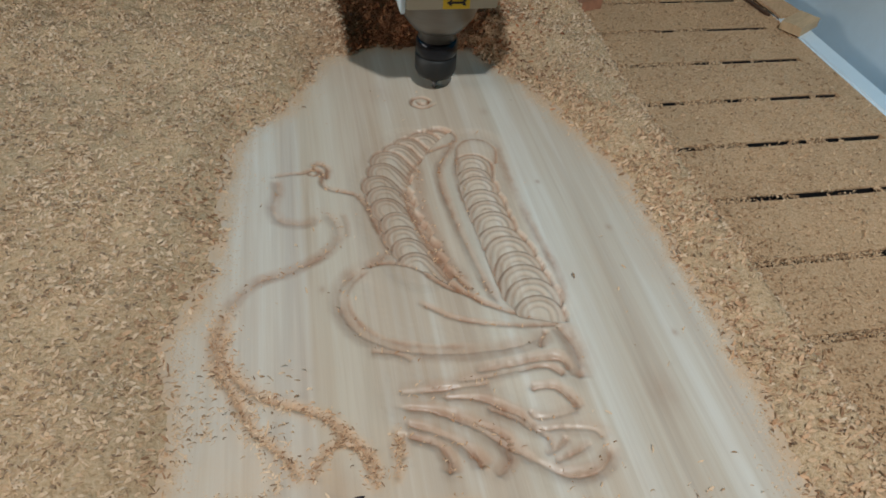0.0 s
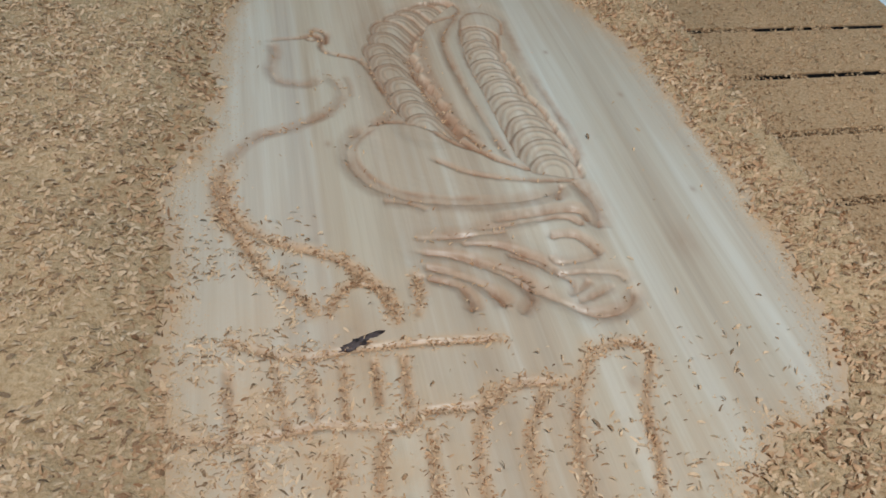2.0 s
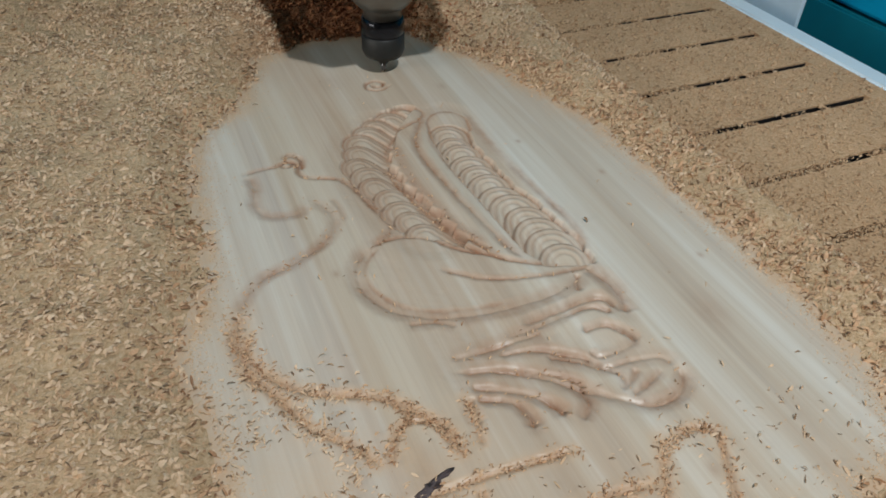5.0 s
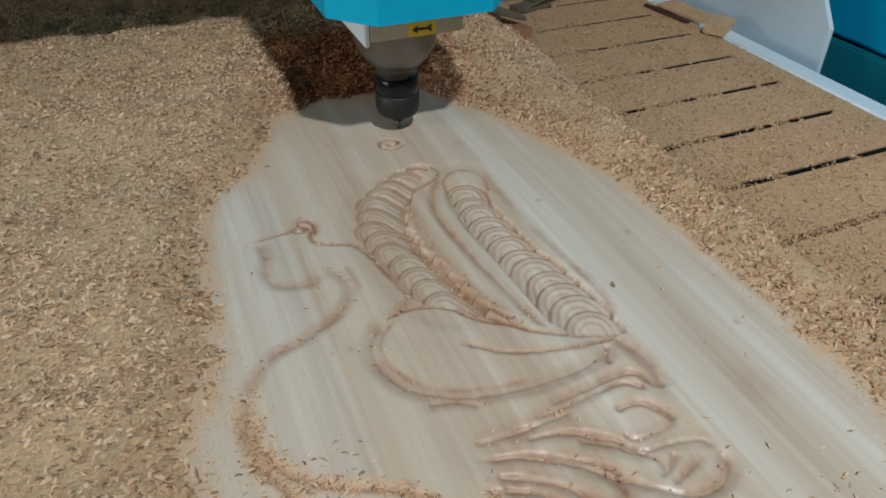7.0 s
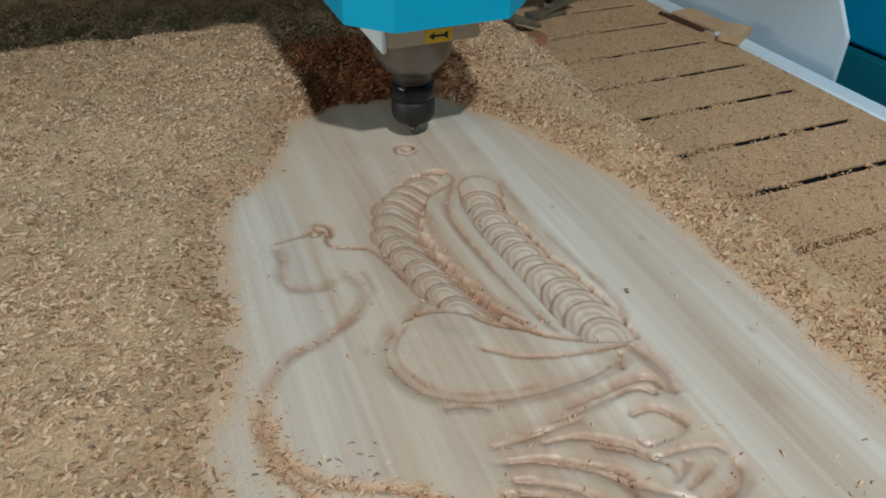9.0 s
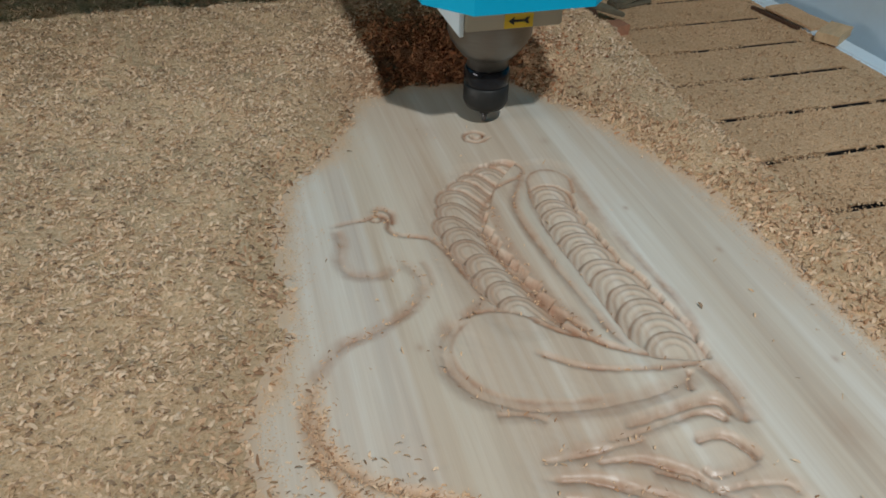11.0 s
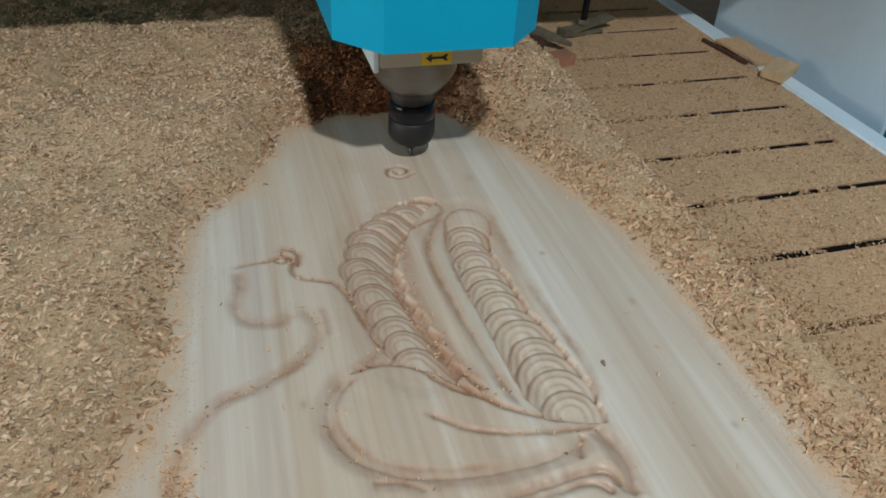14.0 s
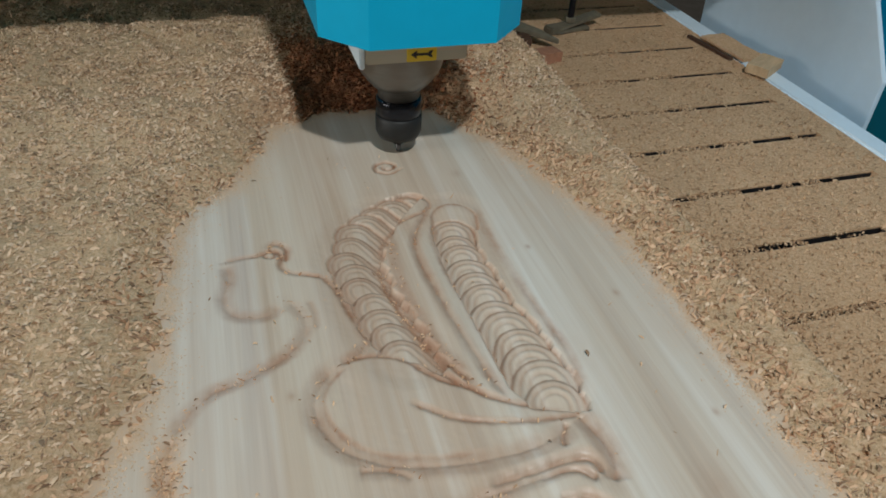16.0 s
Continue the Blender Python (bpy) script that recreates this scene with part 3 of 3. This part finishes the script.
def flakes(name, x, y, z, mat, label, size=(2.6, 9.0), tilt=0.24, slim=1.0):
    """Curled shavings strewn at the given places, in one mesh."""
    n = len(x)
    rng = np.random.default_rng(len(name) + n)
    length = rng.uniform(size[0], size[1], n) / 1000
    wide = rng.uniform(0.12, 0.36, n) * slim * length + 0.0004
    curl = rng.uniform(0.2, 2.0 + 1.6 * (slim < 1), n) * rng.choice((-1, 1), n, p=(0.3, 0.7))
    turn = rng.normal(0.15, 0.75, n) + np.pi * rng.integers(0, 2, n)
    pitch, roll = rng.normal(0, tilt, n), rng.normal(0, tilt * 1.2, n)
    pts = np.empty((n, 4, 2, 3))
    for k in range(4):
        a = (k / 3 - 0.5) * curl
        r = length / np.abs(curl)
        px = r * np.sin(np.abs(a)) * np.sign(k / 3 - 0.5)
        pz = r * (np.cos(a) - np.cos(curl / 2)) * np.sign(curl)
        taper = 0.35 if k in (0, 3) else 1.0
        for m in range(2):
            py = (m - 0.5) * wide * taper
            cx, cz = px * np.cos(pitch) - pz * np.sin(pitch), px * np.sin(pitch) + pz * np.cos(pitch)
            cy, cz = py * np.cos(roll) - cz * np.sin(roll) * 0.3, cz + py * np.sin(roll)
            pts[:, k, m, 0] = x + cx * np.cos(turn) - cy * np.sin(turn)
            pts[:, k, m, 1] = y + cx * np.sin(turn) + cy * np.cos(turn)
            pts[:, k, m, 2] = cz
    low = pts[..., 2].min((1, 2))
    pts[..., 2] += (z - low * 0.75)[:, None, None]
    base = np.arange(n)[:, None] * 8
    quads = np.stack([base + np.array([[0, 1, 3, 2]]) + 2 * k for k in range(3)], 1).reshape(-1, 4)
    return tagged(mesh_from(name, pts.reshape(-1, 3), quads, mat), label, "wood chips", kind="stuff")


def lookup(x, y):
    """Height of the chip bed or the board at places."""
    i = np.clip(((x - bx[0]) / 0.0030).round().astype(int), 0, len(bx) - 1)
    j = np.clip(((y - by[0]) / 0.0030).round().astype(int), 0, len(by) - 1)
    return np.where(x < BOARD_R - 0.006, np.maximum(bed_z[j, i], TOP), bed_z[j, i])


def strew(count, x0, x1, y0, y1):
    return RNG.uniform(x0, x1, count), RNG.uniform(y0, y1, count)


# over the bed
x, y = strew(170000, -0.60, 0.275, -0.78, 0.62)
x[:9000], y[:9000] = RNG.normal(-0.01, 0.07, 9000), RNG.normal(0.18, 0.06, 9000)
e = outside(x, y) + 0.007 * value_noise(x, y, 0.03, 13)
patch = value_noise(x, y, 0.035, 15) + 0.6 * value_noise(x, y, 0.012, 16)
keep = (e > RNG.exponential(0.007, len(x)) - 0.001) & (RNG.random(len(x)) < 0.72 + 0.55 * patch)
x, y, e = x[keep], y[keep], e[keep]
red = (e < np.where(x > 0.1, 0.075, 0.03) + 0.02 * value_noise(x, y, 0.04, 21)) & (RNG.random(len(x)) < 0.7)
# chips coloured for shade stop at the left edge of the head's shadow
in_head_shade = (RNG.random(len(x)) < 2.0 * np.exp(-((x + 0.01) / 0.13) ** 2 - ((y - 0.19) / 0.12) ** 2) * smooth01((x + 0.092 + 0.10 * (y - 0.1)) / 0.02)) & (e > 0)
red &= ~in_head_shade
flakes("dark_wood_chips", x[in_head_shade], y[in_head_shade], lookup(x[in_head_shade], y[in_head_shade]), CHIP_SHADED, "reddish wood chips heaped behind the cutter, darkened in colour for shade", (2.8, 8.5), 0.45)
x, y, e, red = x[~in_head_shade], y[~in_head_shade], e[~in_head_shade], red[~in_head_shade]
flakes("wood_chips", x[~red], y[~red], lookup(x[~red], y[~red]), CHIP, "tan curled wood chips strewn thickly over the machine bed", (2.2, 8.6), 0.40, 0.95)
flakes("fresh_wood_chips", x[red], y[red], lookup(x[red], y[red]), CHIP_RED, "reddish fresh wood chips heaped along the swept edge", (2.8, 9.0), 0.55)

# over the table between the slots
x, y = strew(48000, 0.255, 0.610, -0.62, 0.95)
x[:15000] = 0.250 + RNG.exponential(0.020, 15000)
thin = RNG.random(len(x)) < 0.62 + 0.3 * value_noise(x, y, 0.06, 31)
x, y = x[thin], y[thin]
in_slot = (np.abs((y + 0.05) % 0.1 - 0.05) < 0.006) & (x > 0.40 + 0.12 * value_noise(x, y * 0 + np.round(y, 1), 0.05, 33))
x, y = x[~in_slot], y[~in_slot]
flakes("table_chips", x, y, np.full(len(x), TABLE_Z + 0.0004), CHIP_TABLE, "thin scatter of small wood chips on the slotted table", (1.6, 7.0), 0.30, 0.85)

# chips that choke the slots towards the board
x = RNG.uniform(0.262, 0.575, 24000)
row = RNG.integers(-6, 10, len(x)) * 0.1
block = value_noise(x + row * 3.7, row * 5.1, 0.022, 51) + 0.5 * value_noise(x + row * 7.1, row, 0.007, 52)
keep = block > (x - 0.37) * 6.5 - 0.35
x, row = x[keep], row[keep]
flakes("slot_chips", x, row + RNG.uniform(-0.005, 0.005, len(x)), TABLE_Z - RNG.uniform(0.0005, 0.004, len(x)), CHIP_TABLE, "wood chips choking the black table slots", (2.5, 6.5), 0.4)

# chips packed in the cut lines
cx, cy, cz = [], [], []
for line, wide, depth, fill in STROKES:
    ln = np.hypot(*np.diff(line, axis=0).T).sum()
    n = int(ln * 1000 * (2.4 * fill if fill > 0.6 else 0.9 * fill))
    k = RNG.integers(0, len(line), n)
    spread = wide * (0.10 + 0.40 * fill)
    cx.append(line[k, 0] + RNG.normal(0, spread, n))
    cy.append(line[k, 1] + RNG.normal(0, spread, n))
cx, cy = np.concatenate(cx), np.concatenate(cy)
i = np.clip(((cx - gx[0]) / STEP).round().astype(int), 0, len(gx) - 1)
j = np.clip(((cy - gy[0]) / STEP).round().astype(int), 0, len(gy) - 1)
flakes("groove_chips", cx, cy, TOP + height[j, i], CHIP_RED, "wood chips caught in the carved grooves", (1.4, 6.0), 0.5, 0.7)
# a few on the swept wood, thicker to the front
x, y = strew(60000, -0.30, 0.19, -0.70, 0.08)
patch = value_noise(x, y, 0.028, 41) + 0.5 * value_noise(x, y, 0.011, 42)
want = 0.002 + 0.75 * smooth01((-0.36 - y) / 0.12) * smooth01((-0.15 - x) / 0.08) * smooth01((patch + 0.40) / 0.5) + 0.07 * smooth01((-0.48 - y) / 0.12) + 0.10 * smooth01((-0.56 - y) / 0.1) * smooth01((patch + 0.1) / 0.5)
keep = (RNG.random(len(x)) < want) & (outside(x, y) < 0)
x, y = x[keep], y[keep]
i = np.clip(((x - gx[0]) / STEP).round().astype(int), 0, len(gx) - 1)
j = np.clip(((y - gy[0]) / STEP).round().astype(int), 0, len(gy) - 1)
flakes("scattered_chips", x, y, TOP + height[j, i], CHIP, "single wood chips lying on the pale board", (2.2, 8), 0.4, 0.65)

# fine dust fading out over the wood along the chips
x, y = strew(170000, -0.30, 0.21, -0.74, 0.15)
e = outside(x, y) + 0.007 * value_noise(x, y, 0.03, 13)
keep = (e < 0.004) & (RNG.random(len(x)) < np.exp(e / 0.0065))
x, y = x[keep], y[keep]
i = np.clip(((x - gx[0]) / STEP).round().astype(int), 0, len(gx) - 1)
j = np.clip(((y - gy[0]) / STEP).round().astype(int), 0, len(gy) - 1)
flakes("fine_sawdust", x, y, TOP + height[j, i], SAWDUST, "fine tan sawdust fading out over the pale board", (0.7, 2.4), 0.2)

# ---- the machine ----
AX, AY = 0.010, 0.030
FRONT = AY - 0.106


def spindle_head():
    head = empty("spindle_head", (AX, AY, 0.012), "cyan router head with black collet nut over the board", "cnc spindle")
    put = lambda name, bm, mat, label="", smooth=False: under(head, part(name, bm, mat, None, label, smooth))
    w, c = 0.0585, 0.038
    y0, y1 = FRONT, AY + 0.174
    CX = AX + 0.005
    hull = [(CX - w, y0), (CX + w, y0), (CX + w + c, y0 + 0.040), (CX + w + c, y1), (CX - w - c, y1), (CX - w - c, y0 + 0.040)]
    t = 0.003
    inner = [(CX + w - 0.001, y0 + t), (CX + w + c - t, y0 + 0.040 + t), (CX + w + c - t, y1 - t), (CX - w - c + t, y1 - t), (CX - w - c + t, y0 + 0.040 + t), (CX - w + 0.001, y0 + t)]
    bm = bmesh.new()
    rings = []
    n = len(hull)
    inner = inner[-1:] + inner[:-1]
    for ring, z in ((hull, 0.80), (hull, 0.164), (inner, 0.164), (inner, 0.72)):
        rings.append([bm.verts.new((x, y, z)) for x, y in ring])
    for a, b in zip(rings, rings[1:]):
        for k in range(n):
            bm.faces.new((a[k], a[(k + 1) % n], b[(k + 1) % n], b[k]))
    bm.faces.new(rings[0])
    bm.faces.new(rings[3])
    bmesh.ops.recalc_face_normals(bm, faces=bm.faces[:])
    put("cover", bm, CYAN, "folded cyan sheet-metal cover")
    put("clamp_plate", box_bm(AX - 0.049, AX + 0.050, AY - 0.068, AY + 0.10, 0.134, 0.1645, 0.0015), BEIGE, "brushed beige metal clamp plate")
    put("side_flange", box_bm(AX - 0.0545, AX - 0.0495, AY - 0.066, AY + 0.06, 0.129, 0.1645, 0.001), WHITE)
    put("spindle_body", turned_bm([(0.0455, 0.160), (0.0455, 0.116), (0.045, 0.114), (0.045, 0.108), (0.042, 0.100), (0.036, 0.091), (0.029, 0.083), (0.0225, 0.079), (0.0225, 0.066)], AX, AY), STEEL, "turned steel spindle nose", True)
    put("collar", turned_bm([(0.0195, 0.084), (0.0200, 0.080), (0.0200, 0.066), (0.0195, 0.062)], AX, AY), BLACK, "", True)
    bm = turned_bm([(0.023, 0.069), (0.0252, 0.066), (0.0255, 0.051), (0.0240, 0.0495), (0.0240, 0.047)], AX, AY)
    put("collet_nut", bm, BLACK, "glossy black clamping nut", True)
    put("nut_skirt", turned_bm([(0.0236, 0.0490), (0.0253, 0.0472), (0.0253, 0.029), (0.0225, 0.0225), (0.012, 0.0195), (0.007, 0.014), (0.006, 0.011)], AX, AY), DULL, "dull dark grey lower ring", True)
    put("cutter", turned_bm([(0.003, 0.012), (0.003, 0.002), (0.0012, -0.0005), (0.0002, -0.0012)], AX, AY, 16), CARBIDE, "", True)
    # direction sign
    yy = AY - 0.0683
    label = put("label", box_bm(AX - 0.010, AX + 0.019, yy - 0.0006, yy, 0.1352, 0.1495), YELLOW, "yellow sticker with a black arrow")
    bm = bmesh.new()
    outline = [(-0.001, 0.1390), (0.007, 0.1440), (0.007, 0.1405), (0.022, 0.1405), (0.025, 0.1430), (0.029, 0.1430), (0.0265, 0.1390), (0.029, 0.1350), (0.025, 0.1350), (0.022, 0.1375), (0.007, 0.1375), (0.007, 0.1340)]
    f = bm.faces.new([bm.verts.new((AX + 0.0045 + (a - 0.014) * 0.72, yy - 0.0010, 0.1422 + (z - 0.139) * 0.8)) for a, z in outline])
    r = bmesh.ops.extrude_face_region(bm, geom=[f])
    for v in r["geom"]:
        if isinstance(v, bmesh.types.BMVert):
            v.co.y += 0.0003
    bmesh.ops.recalc_face_normals(bm, faces=bm.faces[:])
    arrow = part("arrow", bm, INK)
    arrow.parent = label
    return head


spindle_head()


def gantry():
    g = empty("gantry", (0.75, 0.24, TABLE_Z - 0.4), "machine gantry with white side plate and cyan body", "cnc gantry")
    put = lambda name, bm, mat, label="", smooth=False: under(g, part(name, bm, mat, None, label, smooth))
    put("beam", box_bm(-1.0, 0.80, 0.217, 0.55, 0.20, 0.62, 0.006), CYAN)
    # side plate in the plane of y and z
    outline = [(0.042, -0.12), (0.045, 0.02), (0.108, 0.11), (0.17, 0.62), (0.58, 0.62), (0.47, 0.02), (0.462, -0.12)]
    bm = prism_bm([(y, z) for y, z in outline], 0.70, 0.708, 0.001)
    bm.transform(Matrix(((0, 0, 1, 0), (1, 0, 0, 0), (0, 1, 0, 0), (0, 0, 0, 1))))
    bmesh.ops.recalc_face_normals(bm, faces=bm.faces[:])
    put("side_plate", bm, WHITE, "white painted upright plate")
    return g


gantry()


def side_cabinet():
    b = empty("side_cabinet", (0.95, 0.0, -0.8), "cyan painted side cabinet of the machine", "machine cabinet")
    put = lambda name, bm, mat, label="": under(b, part(name, bm, mat, None, label))
    put("upper_panel", box_bm(0.86, 1.15, -0.35, 0.42, -0.05, 0.60, 0.006), CYAN)
    put("lower_panel", box_bm(0.855, 1.15, -0.35, 0.42, -0.80, -0.055, 0.004), TEAL, "dark teal lower panel")
    return b


side_cabinet()


def machine_table():
    t = empty("machine_table", (0.0, 0.0, -0.80), "slotted router table covered with brown sawdust", "cnc table")
    put = lambda name, bm, mat, label="": under(t, part(name, bm, mat, None, label))
    put("bed", box_bm(-1.1, 0.611, -1.1, 1.1, TABLE_Z - 0.14, TABLE_Z - 0.030), SLOT, "black steel under the slots")
    put("border_strip", box_bm(0.577, 0.611, -1.1, 1.1, TABLE_Z - 0.0299, TABLE_Z), TABLE)
    put("rail", box_bm(0.6115, 0.645, -1.1, 1.1, TABLE_Z - 0.14, TABLE_Z + 0.003, 0.003), WHITE, "white painted steel edge")
    for k in range(-11, 11):
        y0, y1 = k * 0.1 + 0.0052, k * 0.1 + 0.0948
        put("slat", box_bm(-1.1, 0.5769, y0, y1, TABLE_Z - 0.0029, TABLE_Z - 0.0002, 0.0003), TABLE)
        put("slat_core", box_bm(-1.1, 0.5765, y0, y1, TABLE_Z - 0.0299, TABLE_Z - 0.003), SLOT)
    for sx in (-1.0, 0.52):
        for sy in (-1.0, 1.0):
            put("leg", box_bm(sx - 0.05, sx + 0.05, sy - 0.05, sy + 0.05, -0.80, TABLE_Z - 0.14), WHITE)
    return t


machine_table()


# ---- loose things on the table ----
def clamp(at, turn):
    c = empty("hold_down_clamp", (at[0], at[1], TABLE_Z), "dusty iron hold-down clamp with an upright bolt", "clamp", "clamps on the table")
    m = Matrix.Rotation(math.radians(turn), 4, "Z")

    def put(name, bm, mat):
        bm.transform(m)
        return part(name, bm, mat, c)
    put("base_plate", box_bm(-0.035, 0.035, -0.014, 0.014, 0.0005, 0.006, 0.0015), IRON)
    b = box_bm(-0.045, 0.05, -0.011, 0.011, 0.0, 0.006, 0.0015)
    b.transform(Matrix.Translation((0.01, 0, 0.010)) @ Matrix.Rotation(math.radians(-9), 4, "Y"))
    put("strap", b, IRON)
    put("bolt", turned_bm([(0.0055, 0.006), (0.0055, 0.12), (0.0045, 0.122)], 0, 0, 14), BLACK)
    put("nut", turned_bm([(0.009, 0.015), (0.0095, 0.016), (0.0095, 0.022), (0.009, 0.023)], 0, 0, 6), IRON)
    put("step_block", box_bm(-0.045, -0.02, -0.012, 0.012, 0.0005, 0.012, 0.002), IRON)
    return c


clamp((0.395, 0.402), 14)


def clamp_bar():
    """A clamp without its bolt: a tapered bar on a packing block."""
    k = empty("clamp_bar", (0.285, 0.385, TABLE_Z), "dusty iron clamp bar on a dark packing block", "clamp", "clamps on the table")
    part("packing_block", box_bm(-0.035, 0.022, -0.005, 0.045, 0.0005, 0.020, 0.003), IRON, k)
    bm = bmesh.new()
    profile = [(-0.040, 0.016), (0.045, 0.011), (0.085, 0.002)]
    rings = []
    for a, w in profile:
        z = 0.021 - max(0, a) * 0.10
        rings.append([bm.verts.new((a, s * w, z + t)) for s, t in ((-1, 0), (1, 0), (1, 0.007), (-1, 0.007))])
    for p, q in zip(rings, rings[1:]):
        for n in range(4):
            bm.faces.new((p[n], p[(n + 1) % 4], q[(n + 1) % 4], q[n]))
    bm.faces.new(rings[0][::-1])
    bm.faces.new(rings[-1])
    bmesh.ops.recalc_face_normals(bm, faces=bm.faces[:])
    bmesh.ops.bevel(bm, geom=bm.edges[:], offset=0.0012, segments=2, affect="EDGES")
    bm.transform(Matrix.Rotation(math.radians(-52), 4, "Z"))
    part("bar", bm, IRON, k)
    part("step_block", box_bm(-0.010, 0.016, -0.050, -0.026, 0.0005, 0.0195, 0.003), OLDWOOD, k)
    return k


clamp_bar()


def slab_thing(name, m, lx, ly, lz, mat, label, rough=0.002):
    """A rough-sawn piece of wood with slightly uneven faces."""
    bm = box_bm(-lx / 2, lx / 2, -ly / 2, ly / 2, 0, lz)
    bmesh.ops.subdivide_edges(bm, edges=bm.edges[:], cuts=5, use_grid_fill=True)
    for v in bm.verts:
        if v.co.z > lz * 0.02:
            v.co += Vector((noise.noise(v.co * 60), noise.noise(v.co * 55 + Vector((3, 1, 2))), 0.6 * noise.noise(v.co * 70 + Vector((9, 4, 7))))) * rough
    ob = part(name, bm, mat)
    ob.matrix_world = m
    return tagged(ob, label, "offcut", "offcuts on the table edge")


slab_thing("wood_offcut", pose(0.626, 0.190, TABLE_Z + 0.0035, 0, 0, 32), 0.060, 0.034, 0.014, OFFCUT, "short pale wood offcut lying on the white rail")
slab_thing("wood_offcut", pose(0.630, 0.276, TABLE_Z + 0.0035, 0, 0, 6), 0.046, 0.105, 0.004, TABLE, "flat tan board covered with sawdust beside the rail")
slab_thing("dark_strip", pose(0.5930, 0.286, TABLE_Z + 0.0008, 0, 0, 8), 0.006, 0.102, 0.005, OLDWOOD, "dark narrow strip along the tan board", 0.001)
slab_thing("clay_block", pose(0.302, 0.287, TABLE_Z + 0.0005, 0, 0, 15), 0.046, 0.028, 0.016, BRICK, "small broken reddish block on the table")

# ---- the workshop round it ----
def slab(name, x0, x1, y0, y1, z0, z1, mat):
    return tagged(part(name, box_bm(x0, x1, y0, y1, z0, z1), mat), kind="structure")


slab("floor", -3.5, 3.5, -4.0, 4.0, -0.95, -0.80, CONCRETE)
slab("ceiling", -3.5, 3.5, -4.0, 4.0, 3.40, 3.50, PLASTER)
slab("wall_north", -3.5, 3.5, 4.0, 4.15, -0.95, 3.50, PLASTER)
slab("wall_south", -3.5, 3.5, -4.15, -4.0, -0.95, 3.50, PLASTER)
slab("wall_east", 3.5, 3.65, -4.15, 4.15, -0.95, 3.50, PLASTER)
slab("wall_west_low", -3.65, -3.5, -4.15, 4.15, -0.95, 0.30, PLASTER)
slab("wall_west_high", -3.65, -3.5, -4.15, 4.15, 1.60, 3.50, PLASTER)
slab("wall_west_a", -3.65, -3.5, -4.15, -1.4, 0.30, 1.60, PLASTER)
slab("wall_west_b", -3.65, -3.5, 0.2, 4.15, 0.30, 1.60, PLASTER)
